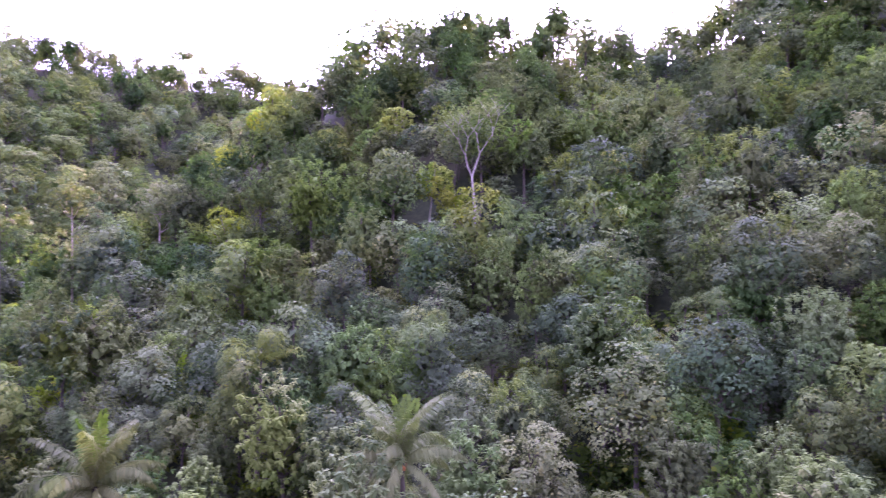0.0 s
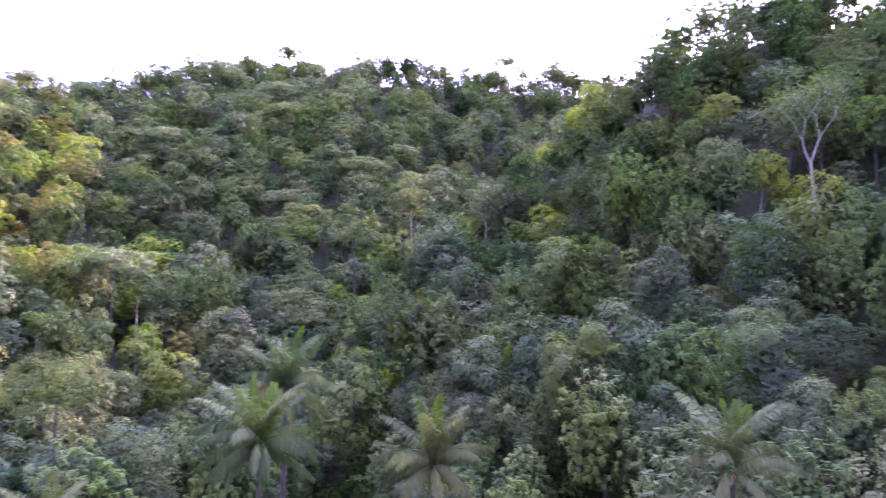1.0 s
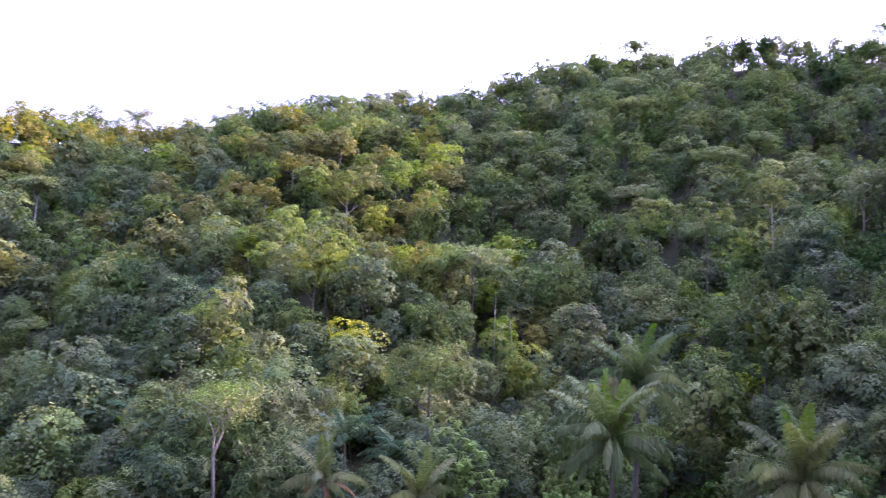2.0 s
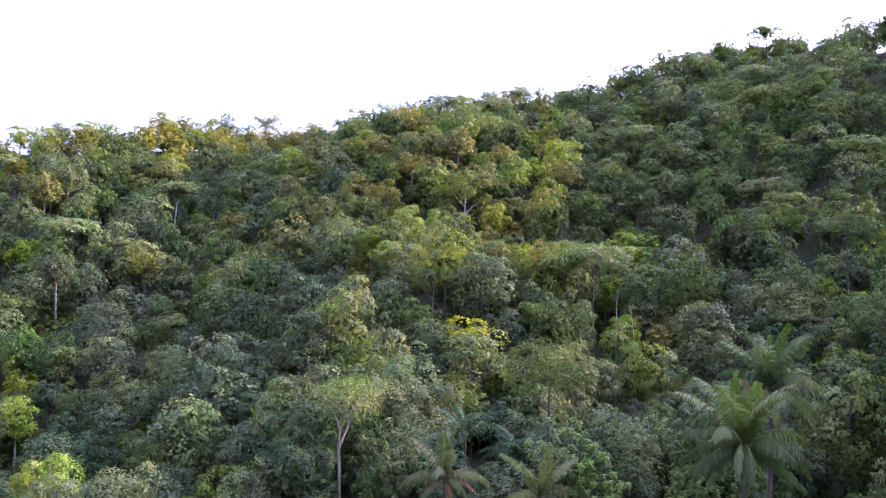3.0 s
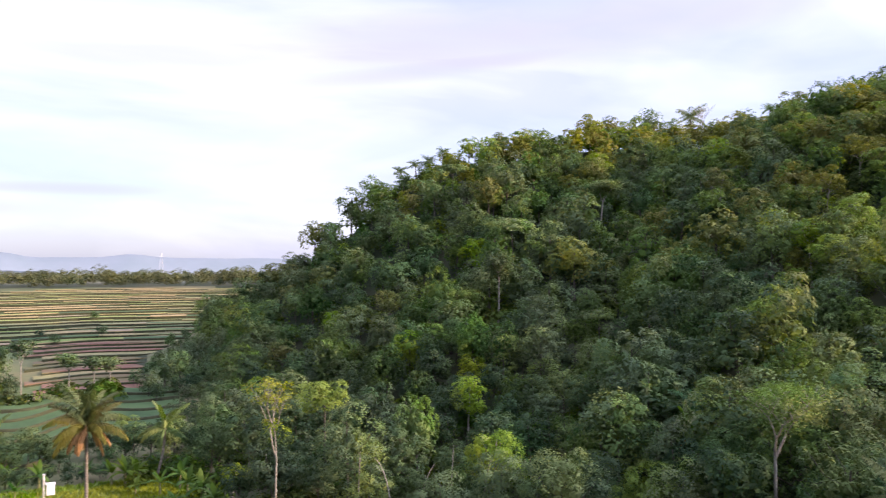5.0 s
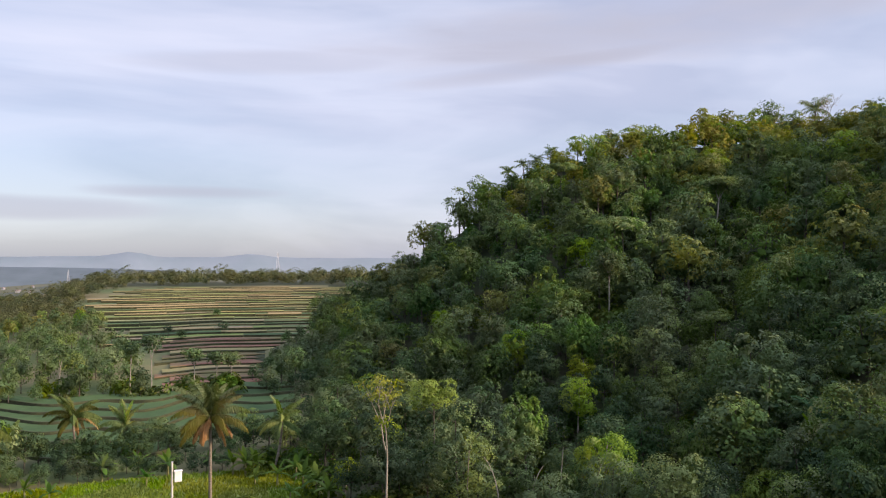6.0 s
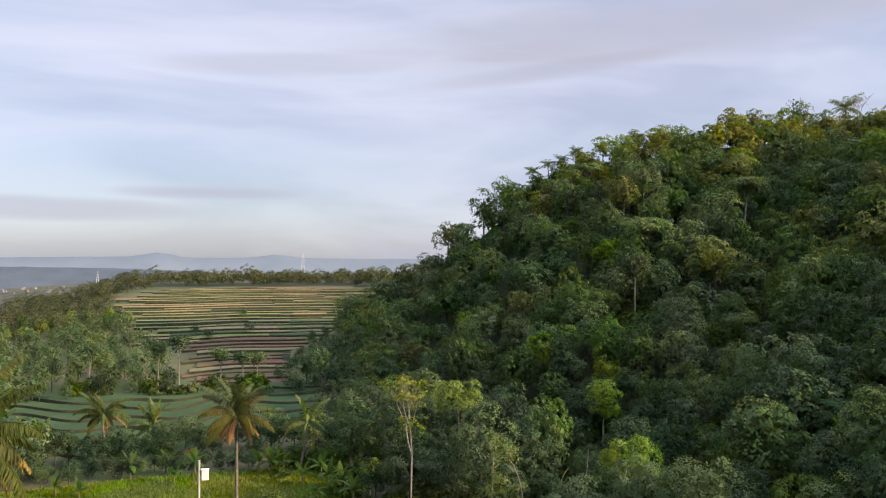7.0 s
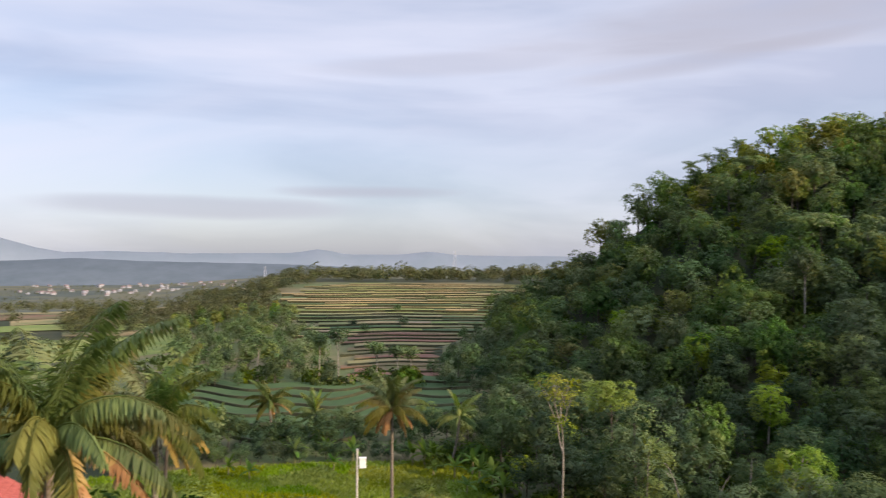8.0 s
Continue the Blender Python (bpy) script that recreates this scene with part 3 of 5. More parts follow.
def spread_forest():
    """Where the trees of the hillside stand."""
    for step, low, high in ((5.0, 38, 132), (5.9, 132, 400)):
        n = int(320 / step)
        for i, j in product(range(-n, n // 2), range(-20, n + 10)):
            x, y = (i + 0.5 * (j % 2) + PLANT.uniform(-0.4, 0.4)) * step, (j + PLANT.uniform(-0.4, 0.4)) * step * 0.9
            d = math.hypot(x, y)
            if not low <= d < high:
                continue
            az = math.degrees(math.atan2(-x, y))
            if not wooded(az, d) or any((x - a) ** 2 + (y - b) ** 2 < r * r for a, b, r in KEEP_OFF):
                continue
            SPOTS.append((x, y, az, d))


def forest():
    spread_forest()
    far = {}
    for x, y, az, d in SPOTS:
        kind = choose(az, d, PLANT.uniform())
        scale = PLANT.choice((0.6, 0.7, 0.8, 0.9, 1.0, 1.12, 1.3)) * PLANT.uniform(0.92, 1.08)
        tall = PLANT.uniform(0.88, 1.12)
        if d < 122:
            plant(kind, x, y, scale * (0.85 if d < 60 else 0.95 if az < 76 else 0.72), 0 if d < 84 else 1, tall=tall)
        else:
            far.setdefault(kind, []).append((x, y, scale * (1 if az < 84 else 0.85), tall, PLANT.uniform(0, 6.28), PLANT.integers(0, 4), 1 if d < 140 else 2))
    join_far(far)


def join_far(far):
    """Distant trees of each kind as one stretch of woods."""
    for kind, rows in far.items():
        shapes = {}
        vs, qs, ix, n = [], [], [], 0
        for x, y, s, tall, turn, var, detail in rows:
            if (var, detail) not in shapes:
                rng, h, hz, v, q, c = tree_shape(kind, 900 + var + 10 * detail, detail)
                tv, tq = tube([[0, 0, -0.5], [0.1, 0.1, h * 0.5], [0.2, 0, h * 0.8]], [0.22, 0.16, 0.08], 4)
                tv = np.concatenate([tv, 0 * tv], axis=1)
                shapes[var, detail] = (np.concatenate([v, tv]), np.concatenate([q, tq + len(v)]), np.concatenate([np.zeros(len(q)), np.ones(len(tq))]))
            v, q, k = shapes[var, detail]
            cs, sn = math.cos(turn) * s, math.sin(turn) * s
            w = np.stack([v[:, 0] * cs - v[:, 1] * sn + x, v[:, 0] * sn + v[:, 1] * cs + y, v[:, 2] * s * tall + ground_z(x, y) - 1.5 * s,
                          v[:, 3] * cs / s - v[:, 4] * sn / s, v[:, 3] * sn / s + v[:, 4] * cs / s, v[:, 5]], -1)
            vs.append(w)
            qs.append(q + n)
            ix.append(k)
            n += len(w)
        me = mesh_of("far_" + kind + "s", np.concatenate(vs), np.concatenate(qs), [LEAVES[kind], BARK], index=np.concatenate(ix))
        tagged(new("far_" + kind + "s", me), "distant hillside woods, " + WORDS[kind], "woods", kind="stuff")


def undergrowth():
    """Low shrubs that fill the gaps between the trees."""
    rng = np.random.default_rng(21)
    shapes = []
    for s in range(3):
        v, q, c = crown_leaves(rng, 2.0, 1.6, 8, 22, 0.55, 0.42, 0.95, 0.3, -0.1)
        shapes.append((lift(v, 0.8), q))
    vs, qs, n = [], [], 0
    gaps = [(x, y, 0, math.hypot(x, y)) for x, y, r in KEEP_OFF for _ in range(12 if math.hypot(x, y) < 75 else 5)]
    for x, y, az, d in SPOTS + gaps:
        for _ in range(3 if d < 78 else 2 if d < 115 else 1):
            if d > 250 or (d > 150 and rng.uniform() < 0.3):
                continue
            a, b = x + rng.uniform(-3.4, 3.4), y + rng.uniform(-3.4, 3.4)
            v, q = shapes[rng.integers(0, 3)]
            t, s = rng.uniform(0, 6.28), rng.uniform(0.6, 1.2) * (1 if d < 140 else 1.5)
            w = np.stack([(v[:, 0] * math.cos(t) - v[:, 1] * math.sin(t)) * s + a, (v[:, 0] * math.sin(t) + v[:, 1] * math.cos(t)) * s + b, v[:, 2] * s + ground_z(a, b),
                          v[:, 3] * math.cos(t) - v[:, 4] * math.sin(t), v[:, 3] * math.sin(t) + v[:, 4] * math.cos(t), v[:, 5]], -1)
            vs.append(w)
            qs.append(q + n)
            n += len(w)
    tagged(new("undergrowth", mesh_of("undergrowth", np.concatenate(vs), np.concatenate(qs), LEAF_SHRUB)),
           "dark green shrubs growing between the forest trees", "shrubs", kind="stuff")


# ---- palms ----
def frond_mesh(name, length, rise, sag, mat, pairs=44, leaflet=0.75, hang=0.9, seed=0, wide=0.12):
    """One feathered palm leaf that leaves the origin along +x, arching over."""
    rng = np.random.default_rng(seed)
    t = np.linspace(0, 1, 9)
    ang = radians(rise) - sag * t
    step = length / 8
    x = np.concatenate([[0], np.cumsum(np.cos(ang[:-1]) * step)])
    z = np.concatenate([[0], np.cumsum(np.sin(ang[:-1]) * step)])
    spine = np.stack([x, 0 * x, z], -1)
    rv, rq = tube(spine, 0.05 * (1 - 0.85 * t), 4)
    u = np.repeat(np.linspace(0.1, 0.99, pairs), 2)
    side = np.tile([1.0, -1.0], pairs)
    at = np.stack([np.interp(u, t, x), 0 * u, np.interp(u, t, z)], -1)
    al = np.interp(u, t, ang)
    along = np.stack([np.cos(al), 0 * al, np.sin(al)], -1)
    up = np.stack([-np.sin(al), 0 * al, np.cos(al)], -1)
    sd = np.stack([0 * u, side, 0 * u], -1)
    axis = unit(sd + along * 0.55 + up * 0.15 - np.array([0, 0, 1]) * (hang * rng.uniform(0.5, 1.3, len(u)))[:, None] + rng.normal(size=at.shape) * 0.12)
    normal = unit(up + sd * 0.3 + rng.normal(size=at.shape) * 0.15)
    ll = leaflet * (0.35 + 0.65 * np.sin(np.pi * np.clip(u * 0.9 + 0.08, 0, 1))) * rng.uniform(0.85, 1.1, len(u))
    lv, lq = blades(at, axis, normal, ll, np.full(len(u), wide))
    v, q = join([(rv, rq), (lv, lq)])
    return mesh_of(name, v, q, mat)


FRONDS = {
    "spear": frond_mesh("frond_spear", 4.4, 85, 0.45, LEAF_SPEAR, 60, 0.7, 0.5, 1),
    "high": frond_mesh("frond_high", 5.2, 78, 1.15, LEAF_PALM, 90, 0.95, 1.1, 2, 0.1),
    "mid": frond_mesh("frond_mid", 4.7, 48, 1.7, LEAF_PALM, 90, 0.95, 2.3, 3, 0.1),
    "low": frond_mesh("frond_low", 4.4, 18, 1.4, LEAF_PALM, 84, 0.9, 2.8, 4, 0.1),
    "hang": frond_mesh("frond_hang", 3.8, -12, 1.0, LEAF_PALM, 70, 0.8, 2.4, 5, 0.1),
    "dry": frond_mesh("frond_dry", 3.4, -30, 0.8, LEAF_DRY, 36, 0.55, 1.1, 6),
    "dry_low": frond_mesh("frond_dry_low", 3.8, 4, 1.3, LEAF_DRY, 40, 0.6, 1.0, 7),
    "o_high": frond_mesh("frond_olive_high", 4.3, 72, 1.2, LEAF_OLIVE, 110, 0.9, 1.0, 12, 0.07),
    "o_mid": frond_mesh("frond_olive_mid", 4.5, 44, 1.7, LEAF_OLIVE, 110, 1.0, 1.9, 13, 0.07),
    "o_low": frond_mesh("frond_olive_low", 4.2, 14, 1.4, LEAF_OLIVE, 100, 0.95, 2.3, 14, 0.07),
    "s_high": frond_mesh("frond_dark_high", 5.0, 72, 1.3, LEAF_SAGO, 40, 0.9, 0.6, 8),
    "s_mid": frond_mesh("frond_dark_mid", 5.0, 48, 1.7, LEAF_SAGO, 40, 0.9, 1.0, 9),
    "tuft": frond_mesh("frond_tuft", 3.2, 58, 1.2, LEAF_PALM, 16, 0.9, 0.6, 10),
    "tuft_low": frond_mesh("frond_tuft_low", 3.0, 12, 1.2, LEAF_PALM, 16, 0.9, 0.8, 11),
}
NUT = rough_material("coconut husk", (0.18, 0.14, 0.05), (0.3, 0.22, 0.08), 6, 0.6, coords="Object")
NUT_RED = rough_material("orange coconut husk", (0.35, 0.12, 0.04), (0.45, 0.2, 0.07), 6, 0.6, coords="Object")


def nut_mesh(mat):
    bm = bmesh.new()
    bmesh.ops.create_icosphere(bm, subdivisions=1, radius=0.13)
    for v in bm.verts:
        v.co.z *= 1.25
        v.co.x *= 1 + 0.1 * v.co.z
    me = bpy.data.meshes.new("coconut")
    bm.to_mesh(me)
    bm.free()
    me.materials.append(mat)
    return me


NUTS = {"green": nut_mesh(NUT), "red": nut_mesh(NUT_RED)}
PALM = np.random.default_rng(33)


def palm(az, el, d, size=1.0, dry=0, sets=(2, 6, 7, 5, 3), label="", name="coconut_palm", far=False, nuts=0, lean=1.2, dark=False, base=None):
    """A palm whose crown's heart stands at the azimuth, elevation and distance from the hovering camera. sets: spear, high, mid, low, hanging fronds."""
    x, y = polar(az, d)
    z = EYE + d * math.tan(radians(el))
    foot = ground_z(x, y) if base is None else base
    top = new(name)
    top.matrix_basis = pose(x, y, foot, 0, 0, PALM.uniform(0, 360))
    h = max(z - foot, 2.0)
    t = np.linspace(0, 1, 9)
    line = np.stack([lean * (t - 1) * (t < 1) * (1 - t), 0 * t, h * t - 0.5 * (t == 0)], -1)
    v, q = tube(line, 0.17 * size ** 0.5 * (1.25 - 0.45 * t + 0.35 * (t == 0)), 8)
    # shade on hillside trunks is put into darker bark; sunlit field trunks stay paler
    part("trunk", mesh_of("palm_trunk", v, q, BARK if dark or az < 60 else BARK_PALM, smooth=True), top)
    kinds = ("spear", "high", "mid", "low", "hang")
    if dark:
        kinds = ("s_high", "s_high", "s_mid", "s_mid", "s_mid")
    if far:
        kinds = ("tuft", "tuft", "tuft", "tuft_low", "tuft_low")
    if dry >= 4 and not far:
        kinds = ("high", "o_high", "o_mid", "o_low", "o_low")
    turn = PALM.uniform(0, 360)
    fronds = [k for k, c in zip(kinds, sets) for _ in range(c if far or dark else math.ceil(c * 0.7))]
    if dry >= 4 and not far:
        fronds = [k[2:] if k.startswith("o_") and i % 3 == 0 else k for i, k in enumerate(fronds)]
    for i in range(dry):
        fronds.append("dry" if i % 3 == 2 else "dry_low")
    for i, k in enumerate(fronds):
        turn += 137.5 + PALM.normal() * 14
        s = size * PALM.uniform(0.85, 1.12)
        m = pose(0, 0, h + PALM.uniform(-0.15, 0.15), PALM.normal() * 9, PALM.normal() * 7, turn) @ Matrix.Diagonal((s, s, s, 1))
        part("frond", FRONDS[k], top, "dry orange-brown frond" if k.startswith("dry") else "", m)
    for i in range(nuts):
        a = PALM.uniform(0, 6.28)
        part("coconut", NUTS["red" if i % 2 else "green"], top, "", pose(0.3 * math.cos(a), 0.3 * math.sin(a), h - 0.25 - 0.3 * PALM.uniform()))
    KEEP_OFF.append((x, y, 1.25 * size))
    return tagged(top, label or "coconut palm with arching green fronds above the forest", "palm", "palms")


def palms():
    palm(3.0, -13.1, 46, 0.95, sets=(4, 9, 7, 4, 3), nuts=5, label="coconut palm with upright green fronds at the foot of the hill")
    palm(23.9, -13.6, 50, 0.98, sets=(4, 9, 10, 9, 6), nuts=5)
    palm(36.3, -12.0, 48, 0.95, sets=(4, 10, 11, 11, 10), nuts=7, label="full coconut palm with drooping pale green fronds")
    palm(34.5, -8.2, 57, 0.98, sets=(4, 9, 9, 8, 6), label="coconut palm standing behind a fuller one")
    palm(24.3, -4.2, 90, 1.0, sets=(2, 5, 7, 7, 5), dry=1)
    palm(18.9, -8.3, 78, 1.05, sets=(1, 4, 8, 9, 6), label="coconut palm with broad greyish fronds half hidden in trees")
    palm(6.9, 5.6, 125, 1.0, sets=(2, 5, 5, 4, 2))
    palm(11.0, 5.0, 122, 0.95, sets=(2, 5, 5, 4, 2))
    palm(-5.2, -1.0, 92, 1.15, sets=(3, 9, 5, 2, 0), label="palm with tall upright fronds among broadleaf trees")
    palm(-17.0, -1.5, 95, 0.9, sets=(2, 5, 5, 4, 2))
    # dark sago palms on the lower slope
    for az, el, d in ((69.2, -8.9, 88), (55.5, -10.8, 78), (51.5, -12.2, 76), (67.0, -8.0, 95), (60.0, -11.5, 80), (70.5, -9.5, 92)):
        palm(az, el - 1.5, d, 0.95, sets=(3, 5, 6, 0, 0), dark=True, name="sago_palm", label="dark sago palm with long drooping fronds")
    palm(69.8, -11.7, 84, 0.85, sets=(1, 2, 4, 5, 2), dry=2, label="pale fronded palm among dark undergrowth")
    palm(57.0, -15.0, 62, 0.9, sets=(2, 3, 5, 4, 2), dry=3, label="palm with brown dry fronds at the forest edge")
    palm(50.2, -16.2, 58, 0.8, sets=(2, 4, 5, 4, 2), label="young palm with bright fronds")
    # ridge line
    ridge = "small coconut palm standing on the skyline of the ridge"
    for az, el, d, s in ((69.7, 9.6, 256, 1.1), (64.6, 9.8, 256, 0.6), (90.5, 6.7, 232, 0.75), (89.4, 7.2, 232, 0.7), (88.4, 7.5, 234, 0.75),
                         (24.3, 14.2, 290, 1.1), (48.4, 11.7, 266, 0.8), (33.5, 14.2, 284, 0.8), (87.4, 8.1, 234, 0.65)):
        palm(az, el + (0.0 if az > 80 else 0.5), d - 3, s * (1.25 if az > 80 else 1.7), sets=(2, 4, 5, 5, 4), far=True, label=ridge)
    # the palms by the field
    palm(111.8, -10.6, 80, 0.95, sets=(3, 10, 10, 6, 2), dry=13, label="slender coconut palm with orange dry lower fronds beside the field", lean=0.3)
    palm(120.5, -10.0, 118, 0.95, sets=(2, 5, 5, 5, 3), dry=4, label="coconut palm with dry skirts in the tree belt")
    palm(124.3, -11.5, 116, 0.85, sets=(2, 4, 5, 5, 3))
    palm(117.3, -10.9, 122, 0.85, sets=(2, 5, 5, 5, 3))
    palm(106.9, -11.1, 104, 0.85, sets=(1, 3, 4, 5, 4), label="drooping palm at the edge of the woods")
    palm(119.6, -6.9, 196, 0.95, sets=(2, 4, 5, 5, 4), far=True, label="coconut palm in the tree belt below the terraces")
    palm(134.4, -11.2, 31, 1.15, sets=(4, 12, 12, 10, 8), dry=6, nuts=18, label="large coconut palm with orange nuts beside a red-roofed house", base=None)
    palm(128.1, -11.0, 44, 0.95, sets=(4, 9, 8, 5, 2), dry=10, label="coconut palm with many orange-brown dry fronds")
    palm(140.5, -11.4, 38, 0.9, sets=(2, 6, 7, 5, 4), dry=2, nuts=4)


palms()


# ---- single trees that stand out ----
def lone_tree(name, az, el, d, crown_r, crown_h, tops, leaf, bark, label, thick=0.2, per=36, ll=0.28, lw=0.21, clump=0.64, limbs=9, base=-0.55, fork=0.45, seed=1, flat=0.7, droop=0.2):
    """A tree whose crown's middle stands at the azimuth, elevation and distance."""
    rng = np.random.default_rng(seed)
    x, y = polar(az, d)
    foot = ground_z(x, y)
    mid = EYE + d * math.tan(radians(el)) - foot
    v, q, c = crown_leaves(rng, crown_r, crown_h, max(7, tops // 5), per * 5, ll, lw, clump * 2.0, droop, base, flat)
    v, q = join([(v, q), inner_leaves(rng, crown_r, crown_h, 160, 0.66, base)])
    up = np.array([0, 0, mid])
    top = new(name)
    top.matrix_basis = pose(x, y, foot)
    part("trunk", trunk_mesh("trunk", rng, mid + crown_h * 0.3, thick, c + up, bark, 0.5, limbs, fork, 7), top)
    part("crown", mesh_of("crown", lift(v, mid), q, leaf), top)
    KEEP_OFF.append((x, y, crown_r * 0.42))
    return tagged(top, label, "tree")


def forked_tree(name, az, top_el, d, fork, spread, leaf, bark, label, thick=0.25, depth=3, seed=1, ll=0.38, lw=0.18, per=16, puff=0.6, flat=0.6, splits=(2, 2, 3), clear=()):
    """A tree whose bare trunk forks again and again, with small puffs of leaves at the ends of the twigs."""
    rng = np.random.default_rng(seed)
    x, y = polar(az, d)
    foot = ground_z(x, y)
    h = EYE + d * math.tan(radians(top_el)) - foot
    pieces, seams, tips, n = [], [], [], 0

    def grow(start, way, length, width, level, back):
        nonlocal n
        bend = rng.normal(size=3) * 0.05 * length
        end = start + way * length
        v, q = tube([start, (start + end) / 2 + bend * 0.5, end], [width, width * 0.85, width * 0.68], 6)
        here = n
        pieces.append((v, q))
        if back is not None:
            seams.append([back, back + 1, here, here + 1])
        n += len(v)
        if level >= depth:
            tips.append(end)
            return
        k = splits[min(level, len(splits) - 1)]
        turn = rng.uniform(0, 6.28)
        for i in range(k):
            a = turn + i * 6.283 / k + rng.normal() * 0.35
            out = np.array([math.cos(a), math.sin(a), 0]) * spread * (1 + 0.35 * level)
            w2 = unit(way * 0.75 + out + np.array([0, 0, 0.45]))
            grow(end, w2, length * (h * (1 - fork) / (depth * h * fork) if level == 0 else 0.85) * rng.uniform(0.85, 1.2), width * 0.62, level + 1, here + 12)
            if level >= 1:
                tips.append(end + w2 * length * 0.3)

    grow(np.array([0, 0, -0.5]), np.array([0.03, 0.02, 1.0]), h * fork + 0.5, thick, 0, None)
    tips = np.array(tips)
    who = np.repeat(np.arange(len(tips)), per)
    o = unit(rng.normal(size=(len(who), 3)) + np.array([0, 0, 0.5]))
    at = tips[who] + o * puff * rng.uniform(0.4, 1.4, (len(who), 1)) * np.array([1.4, 1.4, flat])
    axis = unit(o * np.array([1, 1, 0.2]) + rng.normal(size=o.shape) * 0.4 - np.array([0, 0, 0.3]))
    lv, lq = blades(at, axis, unit(o + np.array([0, 0, 0.6])), ll * rng.uniform(0.7, 1.2, len(who)), np.full(len(who), lw))
    lv = rounded(lv, o + np.array([0, 0, 0.5]))
    v, q = join(pieces)
    top = new(name)
    top.matrix_basis = pose(x, y, foot)
    part("trunk", mesh_of("forked_trunk", v, np.concatenate([q, np.array(seams, int)]), bark, smooth=True), top)
    part("crown", mesh_of("sparse_crown", lv, lq, leaf), top)
    KEEP_OFF.append((x, y, 2.5))
    for near in clear:
        KEEP_OFF.append((*polar(az, near), 5.4))
    return tagged(top, label, "tree")


forked_tree("pale_tree", -2.0, 13.4, 99, 0.46, 0.42, LEAF_BROAD, BARK_PALE, "tall tree with a white forked trunk and thin see-through foliage",
            0.21, 4, 3, 0.36, 0.24, 26, 1.3, 0.8, (2, 2, 2, 3), clear=(94,))
forked_tree("yellow_tree", 99.5, -7.9, 78, 0.5, 0.3, LEAF_YELLOW, BARK_PALE, "slender tree with a pale forked trunk and yellow-green top",
            0.12, 3, 4, 0.34, 0.2, 15, 0.5, 0.32, (2, 3, 3), clear=(78, 72, 66, 60))
forked_tree("umbrella_tree", 75.9, 6.0, 180, 0.62, 0.6, LEAF_FINE, BARK_PALE, "umbrella-shaped tree with a pale forked trunk on the slope",
            0.2, 3, 15, 0.5, 0.3, 60, 1.2, 0.45, (3, 3, 3), clear=(174,))
forked_tree("umbrella_tree", 83.4, 0.6, 140, 0.6, 0.55, LEAF_FINE, BARK_PALE, "grey-green tree with a pale bent trunk",
            0.17, 3, 16, 0.45, 0.26, 70, 1.1, 0.6, (2, 3, 3), clear=(135,))
# slender trees before the red soil steps
for k, (az, el, d) in enumerate(((117.0, -5.4, 172), (115.7, -5.0, 168), (112.9, -6.0, 170), (111.4, -6.2, 166), (110.4, -6.4, 168), (121.3, -5.6, 176))):
    forked_tree("slender_tree", az, el, d, 0.62, 0.38, LEAF_FINE, BARK_PALE, "slender tree with a pale bare trunk before the red soil steps",
                0.13, 3, 80 + k, 0.5, 0.3, 20, 0.8, 0.5, (2, 3, 3))
for k, (az, el, d) in enumerate(((27.8, 15.6, 282), (25.3, 15.5, 284), (21.6, 15.0, 288))):
    forked_tree("umbrella_tree", az, el, d, 0.62, 0.75, LEAF_BLUE, BARK, "flat-topped umbrella tree standing clear on the skyline",
                0.22, 3, 60 + k, 0.55, 0.36, 9 - 2 * k % 4, 1.5, 0.35, (2, 3, 3))
forked_tree("feathery_tree", 64.9, -6.2, 72, 0.55, 0.55, LEAF_BAMBOO, BARK_PALE, "light feathery tree with pale slanting limbs",
            0.2, 4, 17, 0.3, 0.14, 34, 0.85, 0.5, (2, 2, 3, 3))
def dead_stem(az, el, d, length, bend, seed):
    """A bare grey stem with a broken twig or two, standing or bent over."""
    rng = np.random.default_rng(seed)
    x, y = polar(az, d)
    z = EYE + d * math.tan(radians(el))
    t = np.linspace(0, 1, 10)
    foot = min(z - length, ground_z(x, y) - 0.3)
    line = np.stack([bend * t ** 3, 0.3 * np.sin(t * 5) * t, foot + (z - foot) * (t - 0.25 * abs(bend) / length * t ** 5)], -1)
    top = new("dead_tree")
    top.matrix_basis = pose(x, y, 0, 0, 0, az)
    v, q = tube(line, 0.1 - 0.07 * t, 6)
    part("trunk", mesh_of("dead_trunk", v, q, BARK_PALE, smooth=True), top)
    for k in (5, 7):
        a = line[k]
        way = np.array([rng.normal(), rng.normal(), 0.7]) * rng.uniform(0.4, 0.9)
        v, q = tube([a, a + way * 0.5, a + way + np.array([0, 0, 0.2])], [0.035, 0.025, 0.012], 4)
        part("twig", mesh_of("twig", v, q, BARK_PALE), top)
    return tagged(top, "bare grey dead tree stem at the foot of the wooded hill", "dead tree", "dead stems")


for k, (az, el, d, length, bend) in enumerate(((93.6, -13.2, 78, 5, 0.2), (91.2, -13.0, 76, 4, -1.6), (89.2, -13.6, 74, 4, 1.4), (86.9, -12.8, 78, 5, 0.3), (84.6, -13.6, 76, 4, 0.8),
                                               (44.6, -1.6, 112, 6, 0.3), (43.2, -2.4, 110, 5, -0.8), (-9.6, -0.6, 84, 8, 0.2), (-11.0, -1.2, 84, 7, -0.3), (-12.4, -0.4, 86, 8, 0.3))):
    dead_stem(az, el, d, length, bend, 300 + k)
